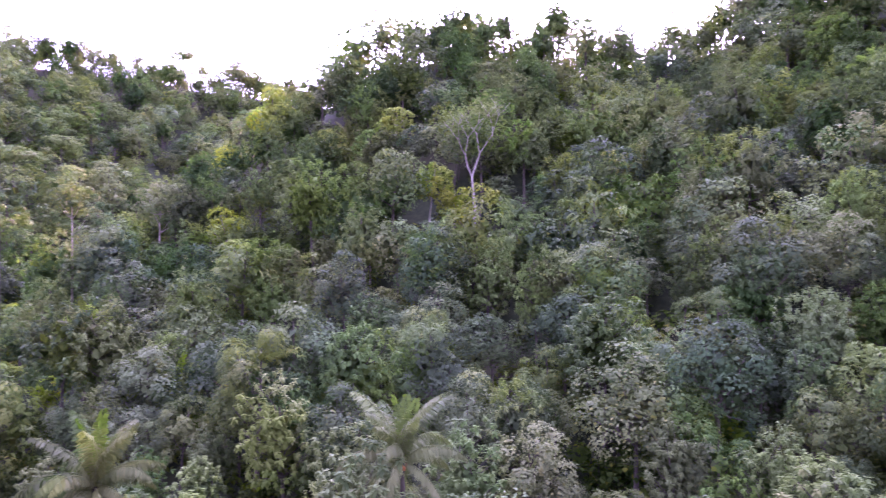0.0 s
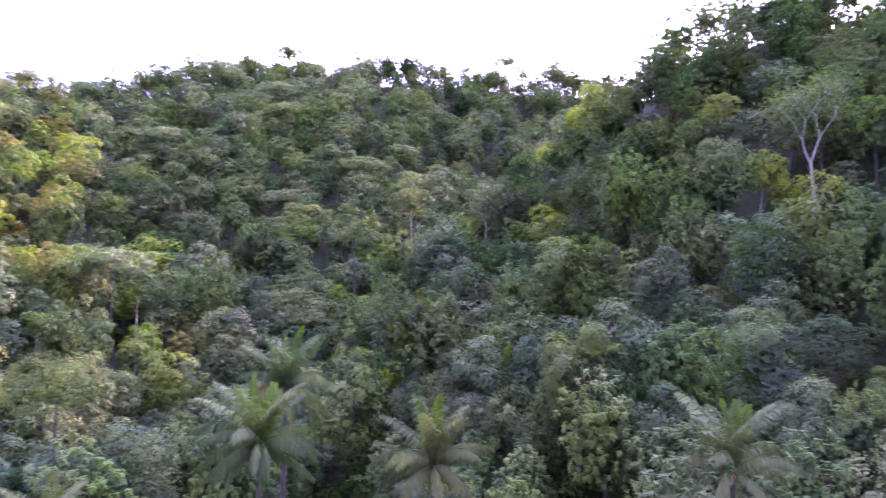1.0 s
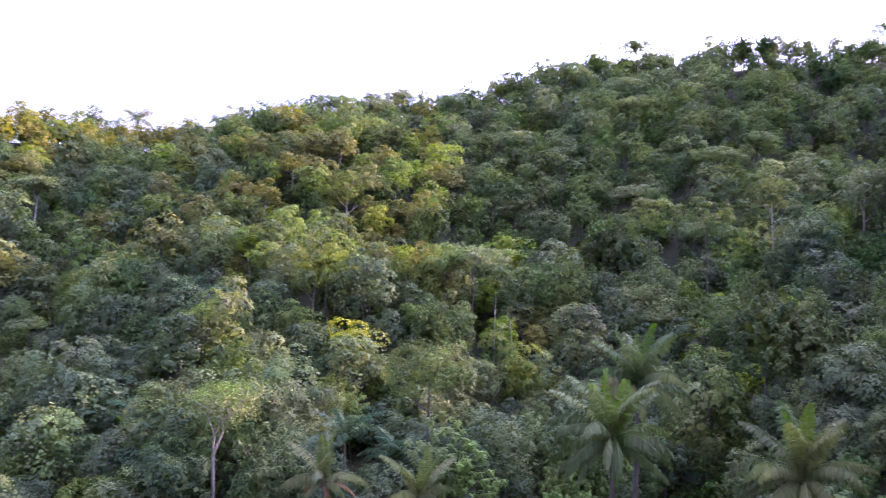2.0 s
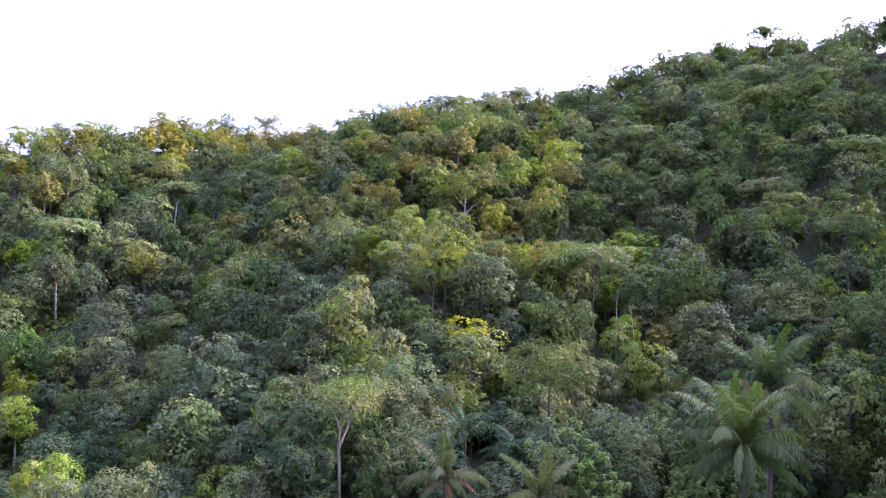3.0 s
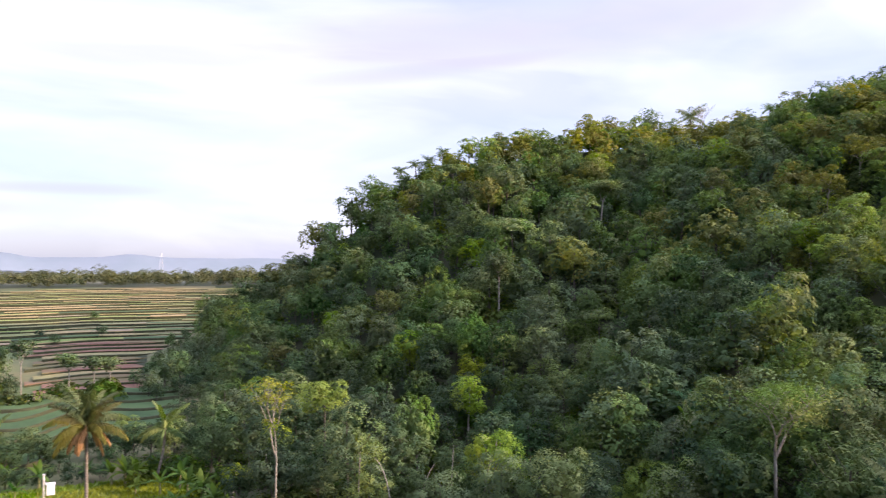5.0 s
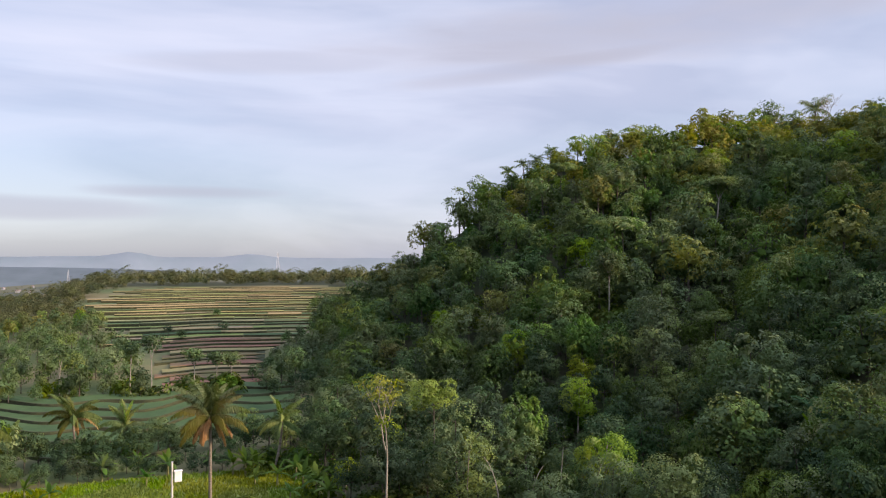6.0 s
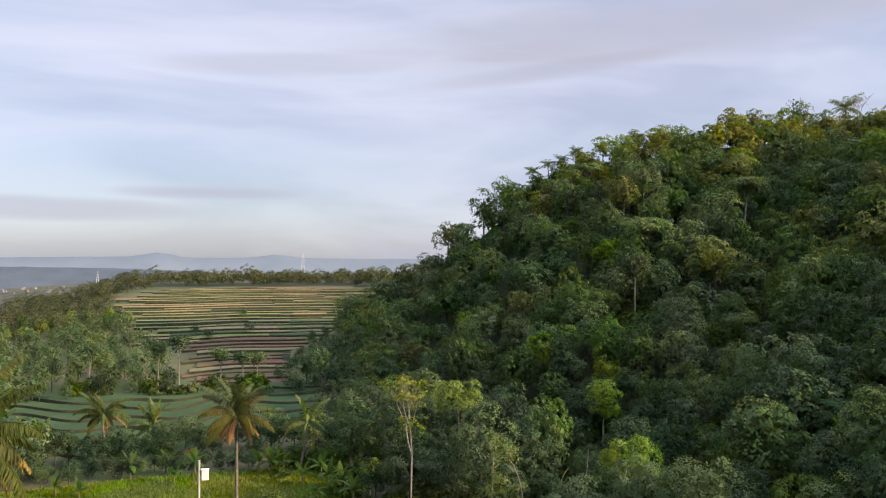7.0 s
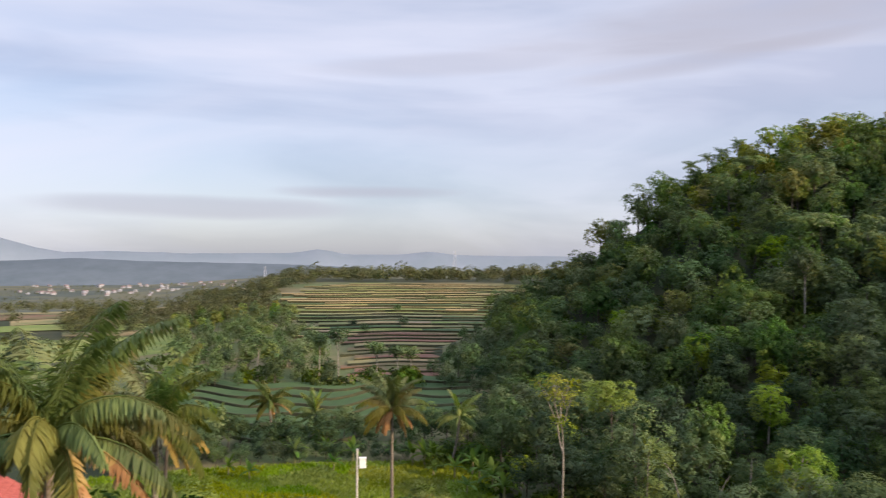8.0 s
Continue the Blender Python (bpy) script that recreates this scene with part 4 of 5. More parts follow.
forked_tree("bare_tree", 69.1, 10.9, 250, 0.4, 0.5, LEAF_DRY, BARK_PALE, "pale leafless tree on the skyline of the ridge", 0.22, 4, 91, 0.3, 0.2, 1, 0.5, 0.5, (3, 2, 3, 3))
lone_tree("lime_tree", 20.0, 5.0, 122, 4.2, 4.2, 90, LEAF_FINE, BARK_PALE, "fresh green rounded tree above the valley", seed=5)
lone_tree("lime_tree", 25.4, 5.2, 122, 3.2, 6.0, 100, LEAF_FINE, BARK_PALE, "tall narrow light-green tree with bare lower trunk", seed=6)
lone_tree("flowering_tree", 33.4, 3.4, 150, 5.2, 5.6, 120, LEAF_BAMBOO, BARK, "broad tree with pale yellowish flowering tips", seed=7)
lone_tree("valley_tree", 29.6, 3.2, 146, 5.4, 5.8, 130, LEAF_BROAD, BARK, "large broad green tree at the mouth of the side valley", seed=8)
lone_tree("lime_tree", 59.4, 2.9, 134, 3.4, 4.2, 80, LEAF_LIME, BARK_PALE, "sunlit yellow-green tree on the spur", seed=9)
lone_tree("lime_tree", 60.8, 0.6, 120, 3.0, 3.0, 70, LEAF_LIME, BARK_PALE, "sunlit lime-green tree below the spur's crest", seed=10)
lone_tree("lime_tree", 50.6, -3.4, 112, 1.5, 2.3, 26, LEAF_LIME, BARK_PALE, "slim lime-green sapling rising over its neighbours", seed=11)
lone_tree("rusty_tree", 55.4, 5.4, 150, 5.0, 5.0, 110, LEAF_RUST, BARK_PALE, "large sunlit tree with rusty foliage and pale limbs", 0.3, seed=12)
lone_tree("rusty_tree", 57.5, 6.8, 165, 4.8, 4.0, 100, LEAF_RUST, BARK_PALE, "sunlit rusty-leaved tree on the spur", 0.3, seed=13)
lone_tree("rusty_tree", 68.0, 5.6, 166, 3.4, 3.8, 70, LEAF_RUST, BARK_PALE, "rusty-leaved tree on the upper slope", 0.26, seed=14)
lone_tree("round_tree", 49.6, -7.6, 72, 4.4, 3.8, 90, LEAF_BAMBOO, BARK, "large domed olive-green tree at the forest edge", 0.24, 40, 0.3, 0.14, 0.95, 9, -0.6, 0.4, 18)
lone_tree("lime_tree", 96.0, -9.6, 94, 3.6, 2.6, 60, LEAF_LIME, BARK, "fresh green leafy tree at the foot of the hill", seed=19)
lone_tree("leafy_tree", 127.6, -8.6, 55, 3.4, 3.6, 60, LEAF_FINE, BARK, "bright leafy tree behind the near palms", seed=20)
lone_tree("leafy_tree", 137.5, -7.6, 48, 3.2, 3.4, 60, LEAF_FINE, BARK, "leafy tree beside the house", seed=21)
lone_tree("garden_shrub", 109.2, -17.0, 74, 1.8, 1.6, 26, LEAF_RUST, BARK, "rusty green shrub at the edge of the field", seed=22)
lone_tree("garden_shrub", 118.2, -17.4, 72, 1.6, 1.4, 24, LEAF_FINE, BARK, "green shrub at the edge of the field", seed=23)
lone_tree("garden_shrub", 125.5, -16.3, 70, 2.0, 1.6, 26, LEAF_LIME, BARK, "light green shrub at the edge of the field", seed=24)
SUNNY = "sunlit tree on the brow of the spur"
for k, (az, el, d, r, h, leaf, tone) in enumerate(((62.2, 1.8, 127, 3.0, 3.0, LEAF_LIME, "yellow-green "), (57.8, -0.6, 115, 3.2, 3.0, LEAF_LIME, "fresh green "), (57.0, 1.6, 128, 2.8, 2.8, LEAF_LIME, "bright green "),
                                                   (53.4, 3.8, 150, 3.8, 3.4, LEAF_RUST, "rusty "), (59.3, 7.4, 170, 4.0, 3.4, LEAF_RUST, "yellow-brown "), (51.8, 6.2, 162, 3.6, 3.2, LEAF_LIME, "lime-green "),
                                                   (61.3, 5.2, 152, 3.8, 3.2, LEAF_RUST, "rusty "), (54.0, 7.6, 176, 3.8, 3.4, LEAF_LIME, "yellow-green "), (63.5, 4.0, 146, 3.6, 3.0, LEAF_BAMBOO, "olive "),
                                                   (50.0, 3.2, 146, 3.4, 3.2, LEAF_BAMBOO, "olive "))):
    lone_tree("spur_tree", az, el, d, r, h, 70, leaf, BARK_PALE, tone + SUNNY, seed=40 + k)


forest()
undergrowth()


# ---- fields and terraces ----
GRASS = rough_material("young rice", (0.1, 0.15, 0.032), (0.15, 0.2, 0.048), 1.5, 0.9, 0.6, c=(0.18, 0.21, 0.06), big=0.07)
PADDY = rough_material("flooded green paddy", (0.028, 0.062, 0.022), (0.042, 0.085, 0.028), 0.8, 0.95, 0.4, c=(0.055, 0.1, 0.034), big=0.05)
STRAW = rough_material("ripe stubble", (0.2, 0.155, 0.075), (0.29, 0.23, 0.115), 0.7, 0.95, 0.4, c=(0.14, 0.155, 0.06), big=0.03)
SOIL = rough_material("red soil", (0.13, 0.065, 0.045), (0.2, 0.11, 0.075), 0.7, 0.95, 0.5, c=(0.1, 0.1, 0.04), big=0.04)
TILLED = rough_material("tilled brown field", (0.17, 0.13, 0.085), (0.27, 0.21, 0.13), 0.7, 0.95, 0.5, c=(0.2, 0.2, 0.09), big=0.04)
# the shadow on the near banks is put into this dark colour
RISER = rough_material("terrace bank with painted shade", (0.02, 0.024, 0.012), (0.05, 0.052, 0.022), 0.8, 0.95, 0.5)
BUND = rough_material("earth bund", (0.025, 0.03, 0.015), (0.055, 0.06, 0.025), 1.5, 0.95, 0.5)


def terrace(parent, d0, d1, az0, az1, top, drop, mat, seed, sway=2.6, thick_bund=0.35, lip=None):
    """A curved level field with a vertical bank on the near side and a low earth bund along its lip."""
    rng = np.random.default_rng(seed)
    ph = rng.uniform(0, 6.28, 3)
    az = np.linspace(az0, az1, 40)
    wob = sway * (np.sin(az * 0.35 + 1.1) + 0.5 * np.sin(az * 0.9 + ph[1] * 0.3))
    near, far_ = d0 + wob, d1 + wob
    s, c = -np.sin(np.radians(az)), np.cos(np.radians(az))

    def strip(a, b, za, zb):
        v = np.concatenate([np.stack([s * a, c * a, np.full(40, za)], -1), np.stack([s * b, c * b, np.full(40, zb)], -1)])
        i = np.arange(39)
        return v, np.stack([i, i + 1, i + 41, i + 40], -1)
    pieces = [strip(near, far_, top, top), strip(near, near - 0.35, top, top - drop)]
    v, q = join(pieces)
    ob = part("terrace_field", mesh_of("terrace_field", v, q, [mat, RISER], index=np.repeat([0, 1], 39)), parent)
    w = thick_bund
    v, q = join([strip(near - 0.05, near + 0.1, top + 0.002, top + w), strip(near + 0.1, near + 0.7, top + w, top + w), strip(near + 0.7, near + 0.9, top + w, top + 0.002)])
    part("bund", mesh_of("bund", v, q, lip or BUND), ob)
    return ob


def terraces():
    top = tagged(new("rice_terraces"), "stepped rice terraces in straw, green and red soil climbing a low rise", "terraces", kind="structure")
    # upper straw and green steps
    rng = np.random.default_rng(77)
    d, k = 245.0, 0
    while d < 436:
        depth = (6.5, 8.5, 7.0, 10.0)[k % 4]
        z = ground_z(*polar(109, d + depth)) + 0.25
        mats = (STRAW, TILLED, STRAW, STRAW, GRASS) if d > 325 else (GRASS, PADDY, TILLED, GRASS, STRAW)
        left = np.interp(d, (245, 330, 436), (119, 121, 117)) - (0.0, 1.6, 0.7, 2.4, 1.1)[k % 5]
        green = 105.2 + 1.2 * math.sin(k * 1.7) + 3.2 * ramp01(d, 330, 250)
        cuts = sorted([99.0, green, left] + [rng.uniform(green + 2, left - 1.5) for _ in range(2)])
        for m, (a, b) in enumerate(zip(cuts, cuts[1:])):
            crop = mats[(k + m * 2) % len(mats)] if m else (PADDY if d < 345 else mats[(k + 1) % len(mats)])
            shift = 0.0 if m == 0 else rng.uniform(-0.8, 0.8)
            terrace(top, d + shift, d + depth + 1.5 + shift, a, b - 0.03, z + rng.uniform(-0.2, 0.12) - (0.15 if m == 0 else 0), 1.4, crop, k, lip=(STRAW, BUND, STRAW)[(k + m) % 3], thick_bund=0.16)
        d += depth
        k += 1
    # red soil steps below
    d = 172.0
    while d < 245:
        depth = 5.0 + (k % 3) * 1.6
        z = ground_z(*polar(109, d + depth)) + 0.2
        terrace(top, d, d + depth + 1, 106 + (k % 2), 115.5 - 0.5 * (k % 3), z, 1.2, SOIL if k % 4 else STRAW, k, lip=SOIL if k % 2 else BUND, thick_bund=0.16)
        d += depth
        k += 1
    plain = tagged(new("stubble_fields"), "pale sunlit stubble fields on the plain", "field", kind="structure")
    for i, (d0, d1, a0, a1) in enumerate(((178, 226, 127.5, 141), (232, 292, 126.5, 141), (300, 318, 124, 134), (322, 350, 126, 140), (356, 384, 123, 137), (392, 440, 125, 141), (450, 520, 122, 139), (540, 600, 124, 136))):
        A, D = np.meshgrid(np.linspace(a0, a1, 24), np.linspace(d0, d1, 8))
        D = D + 5 * np.sin(A * 0.5 + i)
        x, y = -np.sin(np.radians(A)) * D, np.cos(np.radians(A)) * D
        u, w = np.meshgrid(np.arange(7), np.arange(23), indexing="ij")
        q = np.stack([u * 24 + w, u * 24 + w + 1, (u + 1) * 24 + w + 1, (u + 1) * 24 + w], -1).reshape(-1, 4)
        part("field", mesh_of("field", np.stack([x, y, land(x, y) + (0.12 if d1 < 300 else 0.35)], -1).reshape(-1, 3), q, (MEADOW, GRASS, STRAW, GRASS, STRAW, SOIL, STRAW, STRAW)[i], smooth=True), plain)
    low = tagged(new("green_paddies"), "curved green rice paddies with dark earth bunds on the valley floor", "paddy", kind="structure")
    d, k = 124.0, 50
    while d < 168:
        terrace(low, d, d + 8.2, 106, 128, 0.3 + (d - 124) * 0.022, 0.4, PADDY, k, 6.0, 0.22)
        d += 8
        k += 1


terraces()


def near_field():
    """The bright young rice beside the palms, in rows."""
    az = np.linspace(104, 134, 60)
    rings = np.linspace(58, 106, 28)
    A, D = np.meshgrid(az, rings)
    x, y = -np.sin(np.radians(A)) * D, np.cos(np.radians(A)) * D
    z = np.maximum(land(x, y), 0) + 0.15 + 0.08 * wave(x, y, 3)
    n = len(az)
    i, j = np.meshgrid(np.arange(len(rings) - 1), np.arange(n - 1), indexing="ij")
    q = np.stack([i * n + j, i * n + j + 1, (i + 1) * n + j + 1, (i + 1) * n + j], -1).reshape(-1, 4)
    tagged(new("rice_field", mesh_of("rice_field", np.stack([x, y, z], -1).reshape(-1, 3), q, GRASS, smooth=True)), "bright green young rice field on the valley floor", "field", kind="structure")
    rng = np.random.default_rng(5)
    m = 26000
    a, d = rng.uniform(104.5, 133, m), np.sqrt(rng.uniform(80 ** 2, 105 ** 2, m))
    d = np.round(d / 0.55) * 0.55 + rng.normal(size=m) * 0.06
    x, y = -np.sin(np.radians(a)) * d, np.cos(np.radians(a)) * d
    at = np.stack([x, y, np.maximum(land(x, y), 0) + 0.15], -1)
    axis = unit(rng.normal(size=(m, 3)) * 0.35 + np.array([0, 0, 1.0]))
    v, q = blades(at, axis, unit(rng.normal(size=(m, 3))), rng.uniform(0.35, 0.65, m), np.full(m, 0.16))
    tagged(new("rice_plants", mesh_of("rice_plants", v, q, RICE)), "tufts of bright green rice plants in rows", "rice", kind="stuff")


RICE = leaf_material("rice leaves", (0.11, 0.165, 0.034), (0.17, 0.22, 0.05), 0.3, (0.22, 0.25, 0.08))


def meadow():
    """Rough grass under and round the terraces."""
    A, D = np.meshgrid(np.linspace(103.6, 131, 70), np.linspace(105, 470, 90))
    x, y = -np.sin(np.radians(A)) * D, np.cos(np.radians(A)) * D
    i, j = np.meshgrid(np.arange(89), np.arange(69), indexing="ij")
    q = np.stack([i * 70 + j, i * 70 + j + 1, (i + 1) * 70 + j + 1, (i + 1) * 70 + j], -1).reshape(-1, 4)
    tagged(new("meadow", mesh_of("meadow", np.stack([x, y, land(x, y) + 0.06], -1).reshape(-1, 3), q, MEADOW, smooth=True)), "rough green and brown grassland round the terraces", "grass", kind="structure")


meadow()
near_field()


def clearing():
    """Mown grass between the palms; the trees' shade is put into its dark green."""
    A, D = np.meshgrid(np.linspace(27, 34, 14), np.linspace(56, 92, 14))
    x, y = -np.sin(np.radians(A)) * D, np.cos(np.radians(A)) * D
    z = land(x, y) + 0.12
    i, j = np.meshgrid(np.arange(13), np.arange(13), indexing="ij")
    q = np.stack([i * 14 + j, i * 14 + j + 1, (i + 1) * 14 + j + 1, (i + 1) * 14 + j], -1).reshape(-1, 4)
    tagged(new("grass_clearing", mesh_of("grass_clearing", np.stack([x, y, z], -1).reshape(-1, 3), q, rough_material("lawn with painted shade", (0.022, 0.055, 0.012), (0.036, 0.075, 0.017), 1.5, 0.95, 0.5, c=(0.03, 0.06, 0.013)), smooth=True)), "green grass clearing at the foot of the wooded hill, its shade put into the colour", "grass", kind="structure")


clearing()


# ---- tree belts round the fields ----
def belts():
    rows = []
    rng = np.random.default_rng(12)
    for az in np.arange(103, 131, 0.6):                       # belt between the near field and the paddies
        rows.append((az + rng.uniform(-0.5, 0.5), 115 + rng.uniform(-5, 5), 0.38 + rng.uniform(0, 0.22)))
        rows.append((az + rng.uniform(-0.5, 0.5), 107.5 + rng.uniform(-2, 2), 0.22 + rng.uniform(0, 0.1)))
    for az in np.arange(100, 107, 0.9):                       # where the hill's foot meets the fields
        for d in (112, 124, 136, 150, 166, 184, 204, 226):
            rows.append((az + rng.uniform(-0.4, 0.4) - (d - 112) * 0.022, d + rng.uniform(-4, 4), rng.uniform(0.45, 0.7)))
    for az in np.arange(100.5, 109.6, 0.85):
        for d in (160, 170, 181, 193, 206, 220, 236):
            if az < 109.6 - (d - 160) * 0.012:
                rows.append((az + rng.uniform(-0.4, 0.4), d + rng.uniform(-5, 5), rng.uniform(0.42, 0.66)))
    shrubs = [(rng.uniform(102.5, 109), rng.uniform(176, 330), rng.uniform(0.16, 0.34)) for _ in range(260)]
    shrubs = [r for r in shrubs if r[0] < hill_edge(r[1]) + 3.2]
    far = {}
    rows = [r for r in rows if r[1] < 120 or r[0] < hill_edge(r[1])]
    for d in np.arange(168, 300, 6.2):                        # the large wood beside the terraces
        for az in np.arange(np.interp(d, (168, 245, 300), (116.4, 118.4, 120.6)), 127, 5.6 / d * 57.3):
            rows.append((az + rng.uniform(-0.6, 0.6), d + rng.uniform(-3, 3), rng.choice((0.36, 0.44, 0.52, 0.64))))
    for az, d, s in rows + shrubs:
        x, y = polar(az, d)
        if any((x - a) ** 2 + (y - b) ** 2 < (r * 0.7) ** 2 for a, b, r in KEEP_OFF):
            continue
        # dark leaf colours stand in for shade; golden ones farther off for sunlit tops
        kind = ("dark_tree", "leafy_tree", "dark_tree", "dark_tree", "bamboo_clump", "rusty_tree", "golden_tree", "rusty_tree", "lime_tree")[rng.integers(0, 4) if d < 262 else rng.integers(0, 9)]
        if d < 166:
            plant(kind, x, y, s, 1, sink=1.2 * s)
        else:
            far.setdefault(kind, []).append((x, y, s, 1.25, rng.uniform(0, 6.28), int(rng.integers(0, 4)), 2))
    join_far(far)
    for az, d, s in ((111.4, 300, 0.45), (110.9, 262, 0.5), (113.8, 250, 0.45), (114.6, 262, 0.4)):
        plant("dark_tree", *polar(az, d), s, 1, tall=0.8)
    # far hedges and groves on the plain, joined
    vs, qs, n = [], [], 0
    shapes = [tree_shape("leafy_tree", 400 + k, 2) for k in range(3)]
    spots = [(rng.uniform(98, 121), rng.uniform(440, 560), rng.uniform(0.6, 1.3)) for _ in range(190)]
    spots += [(rng.uniform(98, 120), rng.uniform(438, 500), rng.uniform(1.0, 1.7)) for _ in range(34)]
    spots += [(rng.uniform(117.5, 121), rng.uniform(380, 440), rng.uniform(0.5, 0.9)) for _ in range(26)]
    spots += [(rng.uniform(121.5, 134), rng.uniform(296, 400), rng.uniform(0.4, 0.9)) for _ in range(240)]
    spots += [(rng.uniform(120, 125), rng.uniform(300, 430), rng.uniform(0.5, 0.95)) for _ in range(110)]
    spots += [(rng.uniform(126, 160), rng.uniform(240, 900), rng.uniform(0.5, 1.0)) for _ in range(200)]
    spots += [(rng.uniform(96, 170), 560 + 1700 * rng.uniform() ** 1.5, rng.uniform(0.6, 1.3)) for _ in range(420)]
    spots += [(rng.uniform(112, 141), 600 + 1900 * rng.uniform(), rng.uniform(0.6, 1.3)) for _ in range(420)]
    for az, d, s in spots:
        x, y = polar(az, d)
        _, h, hz, v, q, c = shapes[rng.integers(0, 3)]
        k = rng.permutation(len(q))[:int(len(q) * (0.5 if d < 600 else 0.16))]
        vv = v[q[k]].reshape(-1, 6)
        vv[:, :3] = vv[:, :3] * np.array([s, s, s * 0.85]) * (1 if d < 600 else 1.25) + np.array([x, y, ground_z(x, y) - s * 2.0])
        vs.append(vv)
        qs.append(np.arange(len(vv)).reshape(-1, 4) + n)
        n += len(vv)
    tagged(new("far_groves", mesh_of("far_groves", np.concatenate(vs), np.concatenate(qs), LEAF_GROVE)), "distant groves and hedges on the open plain", "woods", kind="stuff")


belts()


# ---- the far plain and hills ----
def distance():
    # haze is put into the blue-grey base colours of both hill lines
    blue = rough_material("haze-blued wooded hills", (0.075, 0.1, 0.115), (0.1, 0.125, 0.145), 0.01, 1.0, 0.0)
    pale = rough_material("haze-paled far hills", (0.16, 0.2, 0.225), (0.185, 0.22, 0.25), 0.004, 1.0, 0.0)

    def ridge(name, d, az0, az1, tops, mat, label, depth=300):
        az = np.linspace(az0, az1, 160)
        z = np.interp(az, [t[0] for t in tops], [EYE + d * math.tan(radians(t[1])) for t in tops])
        z = sum(np.interp(az + k * 0.25, az, z) for k in (-2, -1, 0, 1, 2)) / 5
        z = z + np.abs(wave(az * 40, az * 13, 9)) * d * 0.0006
        s, c = -np.sin(np.radians(az)), np.cos(np.radians(az))
        rows = [np.stack([s * (d - depth), c * (d - depth), np.full(160, -60.0)], -1), np.stack([s * d, c * d, z], -1), np.stack([s * (d + depth), c * (d + depth), np.full(160, -60.0)], -1)]
        i = np.arange(159)
        q = np.concatenate([np.stack([i + 160 * r, i + 1 + 160 * r, i + 1 + 160 * (r + 1), i + 160 * (r + 1)], -1) for r in (0, 1)])
        tagged(new(name, mesh_of(name, np.concatenate(rows), q, mat, smooth=True)), label, "hills", kind="structure")
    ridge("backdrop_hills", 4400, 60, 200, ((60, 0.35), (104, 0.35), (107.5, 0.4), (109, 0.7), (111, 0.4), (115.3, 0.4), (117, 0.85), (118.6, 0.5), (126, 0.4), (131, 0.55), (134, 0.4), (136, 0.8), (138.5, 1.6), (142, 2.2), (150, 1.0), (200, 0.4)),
          pale, "distant hills along the horizon, haze put into their pale blue")
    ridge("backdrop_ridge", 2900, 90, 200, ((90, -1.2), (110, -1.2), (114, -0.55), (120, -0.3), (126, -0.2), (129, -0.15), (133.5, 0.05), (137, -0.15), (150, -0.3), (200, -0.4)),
          blue, "low wooded ridge beyond the plain, haze put into its dark blue")


distance()


# ---- the house, the pole and the small things ----
WALL = rough_material("whitewashed wall", (0.55, 0.52, 0.47), (0.7, 0.67, 0.6), 2, 0.9, 0.2, coords="Object")
ROOF = rough_material("red roof tiles", (0.3, 0.07, 0.06), (0.45, 0.13, 0.1), 3, 0.75, 0.4, coords="Object")
WOOD = rough_material("weathered wood", (0.2, 0.15, 0.1), (0.34, 0.27, 0.2), 4, 0.85, 0.4, coords="Object")
CONCRETE = rough_material("concrete pole", (0.4, 0.38, 0.34), (0.55, 0.52, 0.47), 3, 0.85, 0.3, coords="Object")
PAINT = rough_material("white painted metal", (0.72, 0.72, 0.7), (0.82, 0.82, 0.8), 2, 0.5, 0.05, coords="Object")
STEEL = rough_material("galvanised steel", (0.4, 0.42, 0.45), (0.55, 0.56, 0.58), 1, 0.5, 0.1, metal=0.4, coords="Object")
GLASS = rough_material("dark window glass", (0.02, 0.025, 0.03), (0.04, 0.045, 0.05), 1, 0.1, 0.0, coords="Object")
LEAF_BANANA = leaf_material("banana leaves", (0.05, 0.09, 0.03), (0.1, 0.15, 0.05), 0.4, (0.24, 0.24, 0.1))


def box_mesh(name, size, mat, at=(0, 0, 0), bevel=0.02):
    bm = bmesh.new()
    bmesh.ops.create_cube(bm, size=1)
    for v in bm.verts:
        v.co = Vector((v.co.x * size[0] + at[0], v.co.y * size[1] + at[1], v.co.z * size[2] + at[2]))
    if bevel:
        bmesh.ops.bevel(bm, geom=bm.edges[:], offset=bevel, segments=1, affect="EDGES")
    me = bpy.data.meshes.new(name)
    bm.to_mesh(me)
    bm.free()
    me.materials.append(mat)
    return me


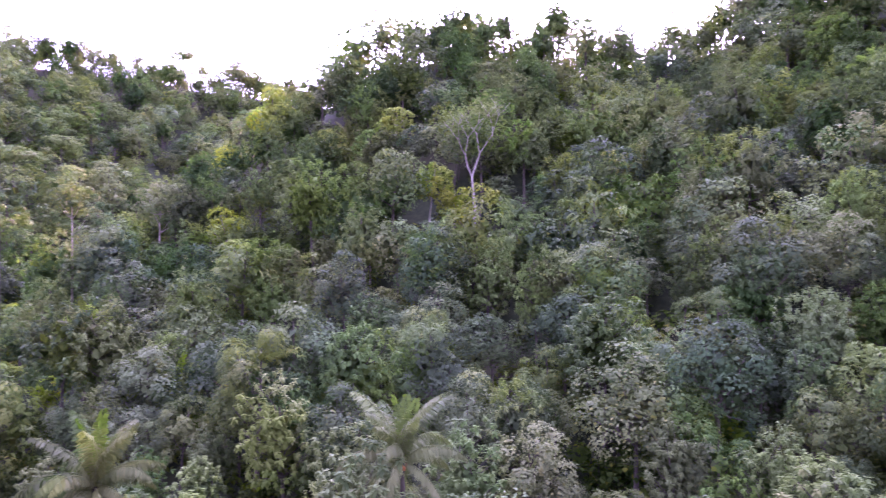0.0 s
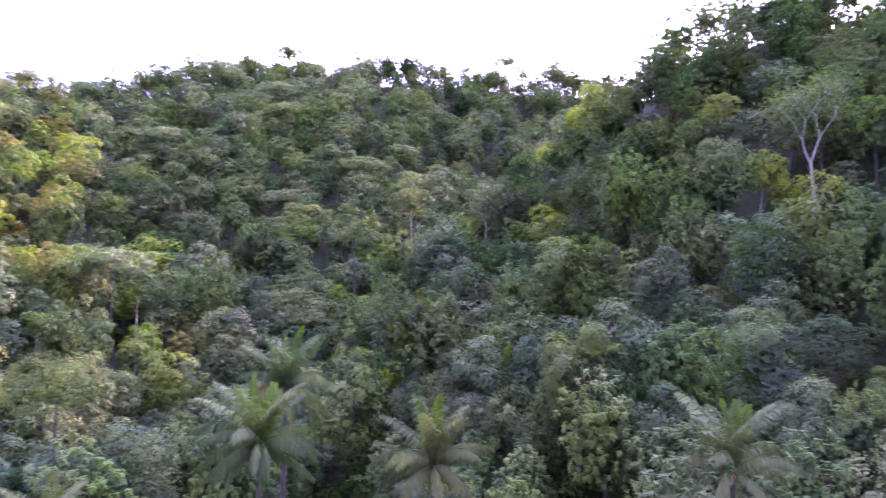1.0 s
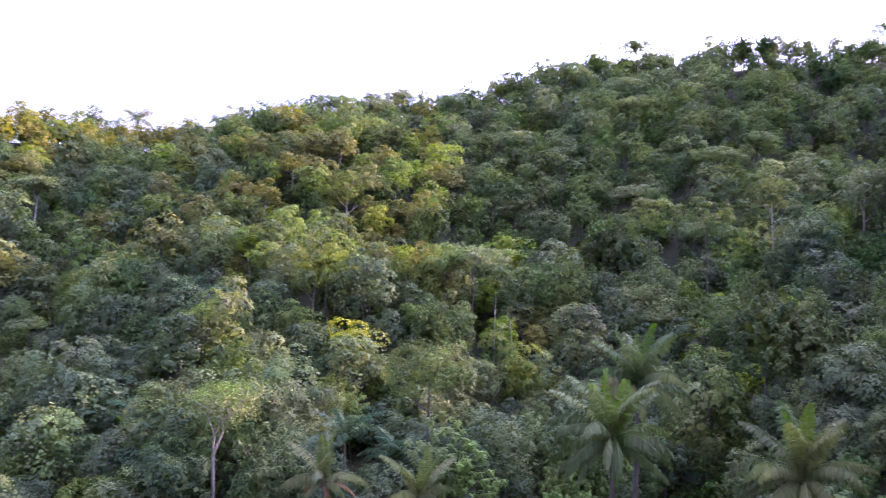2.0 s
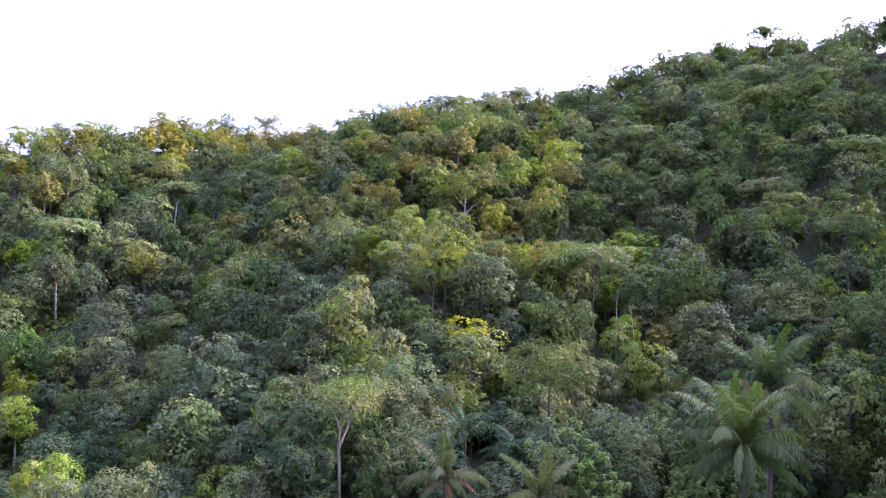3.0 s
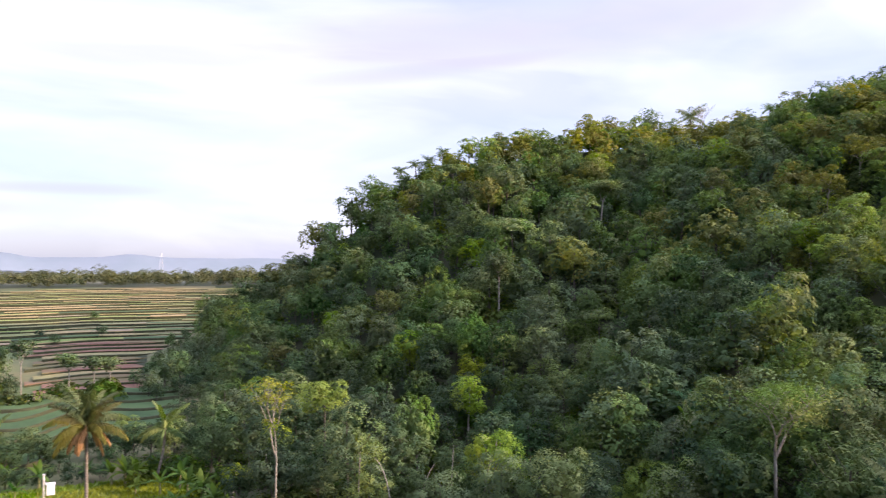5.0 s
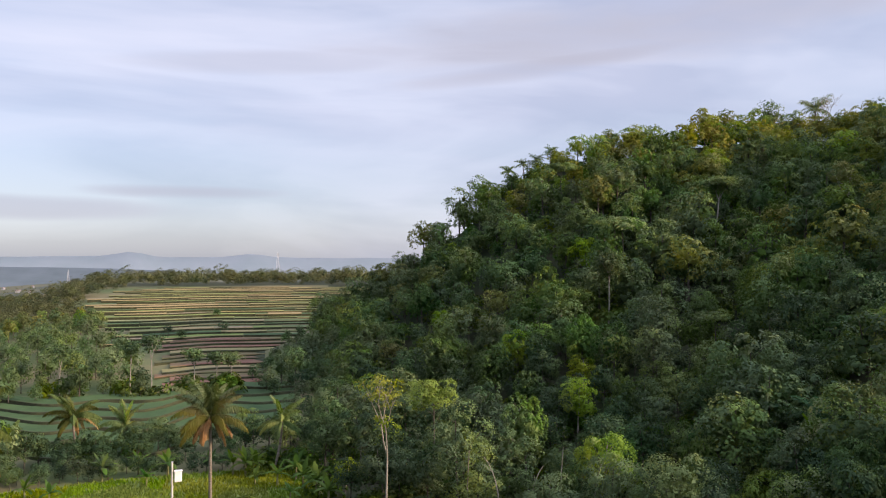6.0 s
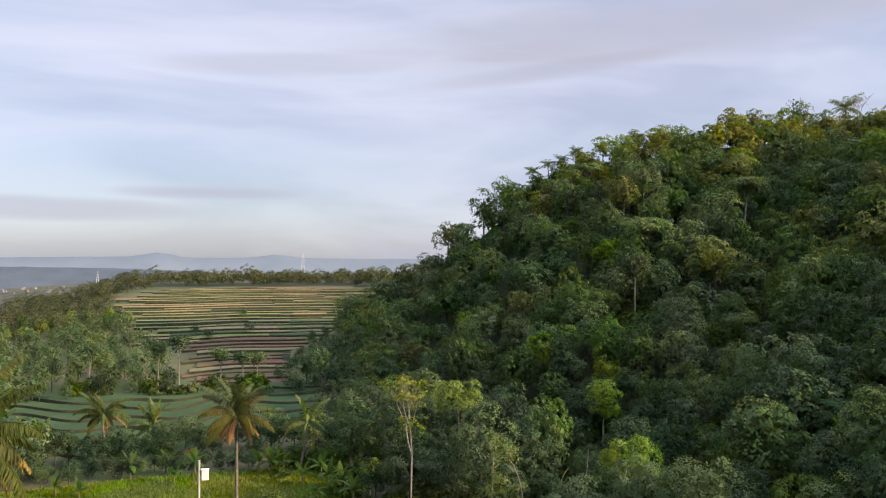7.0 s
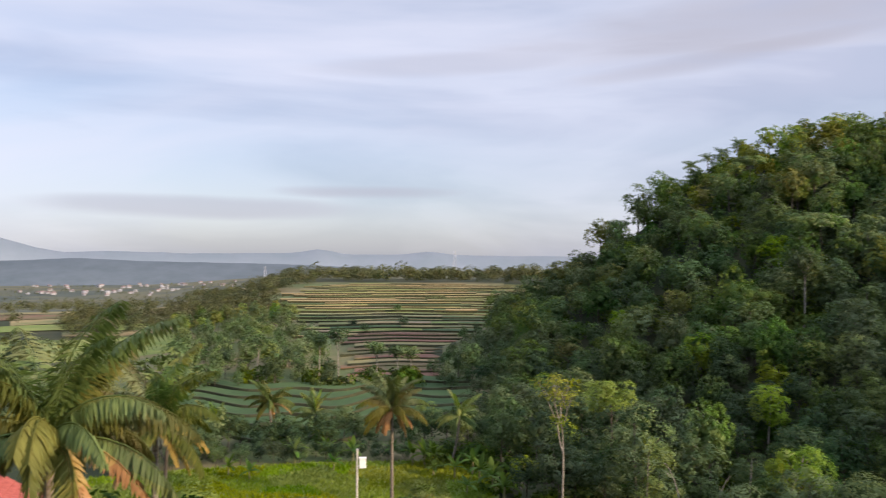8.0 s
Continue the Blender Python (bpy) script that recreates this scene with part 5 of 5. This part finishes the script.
def house():
    x, y = polar(138.6, 45)
    z = ground_z(x, y) - 0.2
    top = tagged(new("house"), "small whitewashed house with a red tiled gable roof among palms", "house")
    top.matrix_basis = pose(x, y, z, 0, 0, 35)
    w, d, h = 6.0, 5.0, 2.5
    wall = part("wall", box_mesh("house_wall", (w, d, h + 0.6), WALL, (0, 0, h / 2 - 0.3), 0.03), top)
    gable = [(-w / 2 + 0.05, -d / 2, h), (-w / 2 + 0.05, d / 2, h), (-w / 2 + 0.05, 0, h + 1.75)]
    for sx in (1, -1):
        pts = [(sx * p[0], p[1], p[2]) for p in gable] + [(sx * (p[0] + 0.15), p[1], p[2]) for p in gable]
        part("gable", mesh_of("gable", pts, [[0, 1, 4, 3], [1, 2, 5, 4], [2, 0, 3, 5]], WALL, tris=[[0, 1, 2], [3, 4, 5]]), top)
    slope = math.atan2(1.9, d / 2 + 0.5)
    length = math.hypot(d / 2 + 0.6, 2.05)
    course = box_mesh("roof_tile_course", (w + 1.0, 0.42, 0.05), ROOF, bevel=0.012)
    for side in (1, -1):
        roof = part("roof", box_mesh("roof_deck", (w + 0.9, length, 0.08), WOOD, bevel=0.01), top, "",
                    pose(0, 0, h + 1.9, 0, 0, 0 if side > 0 else 180) @ pose(0, 0, 0, -math.degrees(slope)) @ pose(0, length / 2, 0))
        for k in range(10):
            part("tile_course", course, roof, "", pose(0, -length / 2 + 0.2 + k * length / 10.2, 0.075 + 0.012, 5))
    part("ridge_cap", box_mesh("ridge_cap", (w + 1.0, 0.34, 0.1), ROOF, bevel=0.04), top, "", pose(0, 0, h + 2.02))
    for sx, sy in ((-1.7, 1), (1.7, 1), (-1.7, -1), (1.7, -1)):
        win = part("window", box_mesh("window_frame", (1.2, 0.1, 1.1), WOOD), top, "", pose(sx, sy * (d / 2 + 0.03), 1.5))
        part("pane", box_mesh("pane", (0.95, 0.04, 0.85), GLASS, bevel=0), win, "", pose(0, sy * 0.045, 0))
    part("door", box_mesh("house_door", (0.95, 0.08, 2.05), WOOD), top, "", pose(0, d / 2 + 0.03, 1.03))


def utility_pole():
    x, y = polar(114.3, 72)
    z = ground_z(x, y) + 0.1
    h = EYE + 72 * math.tan(radians(-13.35)) - z
    top = tagged(new("utility_pole"), "slender pale utility pole with a white box standing by the field", "pole")
    top.matrix_basis = pose(x, y, z, 0, 0, 114)
    t = np.linspace(0, 1, 6)
    v, q = tube(np.stack([0 * t, 0 * t, h * t - 0.5 * (t == 0)], -1), 0.12 - 0.03 * t, 10)
    part("shaft", mesh_of("pole_shaft", v, q, CONCRETE, smooth=True), top)
    part("cap", box_mesh("pole_cap", (0.2, 0.2, 0.06), STEEL, bevel=0.02), top, "", pose(0, 0, h + 0.02))
    box = part("meter_box", box_mesh("meter_box", (0.62, 0.4, 0.9), PAINT, bevel=0.04), top, "white painted metal box", pose(0.5, 0, h - 1.25))
    part("lid", box_mesh("box_lid", (0.7, 0.48, 0.06), PAINT, bevel=0.02), box, "", pose(0, 0, 0.48))
    part("bracket", box_mesh("bracket", (0.5, 0.06, 0.06), STEEL, bevel=0.01), top, "", pose(0.2, 0, h - 1.5))


def banana_leaf(name, rise, sag, seed):
    """A broad torn leaf with a midrib."""
    rng = np.random.default_rng(seed)
    t = np.linspace(0, 1, 8)
    ang = radians(rise) - sag * t
    x = np.concatenate([[0], np.cumsum(np.cos(ang[:-1]) * 2.3 / 7)])
    z = np.concatenate([[0], np.cumsum(np.sin(ang[:-1]) * 2.3 / 7)])
    w = 0.34 * np.sin(np.pi * np.clip(t * 0.92 + 0.04, 0, 1)) ** 0.6 * rng.uniform(0.8, 1.1, 8)
    l = np.stack([x, w, z - w * 0.35], -1)
    r = np.stack([x, -w, z - w * 0.35], -1)
    v = np.concatenate([np.stack([x, 0 * x, z], -1), l, r])
    i = np.arange(7)
    q = np.concatenate([np.stack([i, i + 1, i + 9, i + 8], -1), np.stack([i, i + 16, i + 17, i + 1], -1)])
    return mesh_of(name, v, q, LEAF_BANANA)


def bananas():
    rng = np.random.default_rng(3)
    leaves = [banana_leaf("banana_leaf", r, s, k) for k, (r, s) in enumerate(((78, 0.6), (62, 1.2), (45, 1.6), (25, 1.5)))]
    v, q = tube([[0, 0, -0.3], [0.03, 0, 1.0], [0, 0.03, 2.0]], [0.17, 0.14, 0.09], 8)
    stem = mesh_of("banana_stem", v, q, rough_material("banana stem", (0.14, 0.16, 0.07), (0.24, 0.22, 0.1), 4, 0.7, coords="Object"), smooth=True)
    spots = [(104.5, 92), (105.4, 95), (106.3, 90), (107.2, 97), (105.9, 99), (103.6, 88)]
    spots += [(a + rng.uniform(-0.3, 0.3), rng.uniform(98, 109)) for a in rng.uniform(107, 127, 11)]
    for az, d in spots:
        x, y = polar(az, d)
        top = tagged(new("banana_plant"), "banana plant with broad torn green leaves at the field's edge", "banana plant", "banana plants")
        s = rng.uniform(0.6, 1.05)
        top.matrix_basis = pose(x, y, ground_z(x, y), 0, 0, rng.uniform(0, 360)) @ Matrix.Diagonal((s, s, s, 1))
        part("stem", stem, top)
        for k in range(8):
            part("leaf", leaves[min(k // 2, 3)], top, "", pose(0, 0, 1.95, 0, 0, k * 137 + rng.uniform(-20, 20)))


def mast(az, d, h, base_el):
    x, y = polar(az, d)
    z = EYE + d * math.tan(radians(base_el))
    top = tagged(new("lattice_mast"), "distant steel lattice mast rising from the plain", "mast", "masts")
    top.matrix_basis = pose(x, y, z, 0, 0, az)
    leg, ring = 3.2, 0.5
    corners = [(1, 1), (1, -1), (-1, -1), (-1, 1)]
    for a, b in corners:
        v, q = tube([[a * leg, b * leg, -12], [a * 1.6, b * 1.6, h * 0.5], [a * ring, b * ring, h]], [0.35, 0.28, 0.2], 5)
        part("leg", mesh_of("mast_leg", v, q, STEEL), top)
    for k in range(7):
        f = (k + 0.5) / 7
        w = leg + (ring - leg) * f
        for (a, b), (c, e) in zip(corners, corners[1:] + corners[:1]):
            v, q = tube([[a * w, b * w, h * f - 2], [(a + c) / 2 * w, (b + e) / 2 * w, h * f], [c * w, e * w, h * f + 2]], [0.14, 0.14, 0.14], 4)
            part("brace", mesh_of("mast_brace", v, q, STEEL), top)


def town():
    """Small white houses of the far town; haze is put into their dull wall and roof colours."""
    rng = np.random.default_rng(44)
    pale = rough_material("haze-greyed walls", (0.22, 0.23, 0.25), (0.32, 0.33, 0.34), 0.3, 0.9, 0.0)
    rust = rough_material("haze-greyed roofs", (0.17, 0.14, 0.14), (0.24, 0.19, 0.19), 0.3, 0.9, 0.0)
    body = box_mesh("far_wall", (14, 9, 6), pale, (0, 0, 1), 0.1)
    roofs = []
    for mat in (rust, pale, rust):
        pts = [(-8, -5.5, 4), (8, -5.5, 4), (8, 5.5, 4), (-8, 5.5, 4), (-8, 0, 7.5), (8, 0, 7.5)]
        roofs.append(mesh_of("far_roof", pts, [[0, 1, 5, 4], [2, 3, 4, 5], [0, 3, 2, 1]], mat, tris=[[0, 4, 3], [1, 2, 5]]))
    for _ in range(64):
        az, d = rng.choice((125.0, 129.0, 131.5, 134.0)) + rng.normal() * 1.4, rng.uniform(1800, 2650)
        x, y = polar(az, d)
        top = tagged(new("town_house"), "small distant town house, haze put into its pale walls and roof", "house", "houses of the far town")
        top.matrix_basis = pose(x, y, ground_z(x, y) + 2, 0, 0, rng.uniform(0, 180)) @ Matrix.Scale(rng.uniform(0.4, 0.85), 4)
        part("wall", body, top)
        part("roof", roofs[rng.integers(0, 3)], top)


house()
utility_pole()
bananas()
mast(107.2, 1500, 26, -0.25)
mast(120.9, 1500, 34, -1.75)
town()
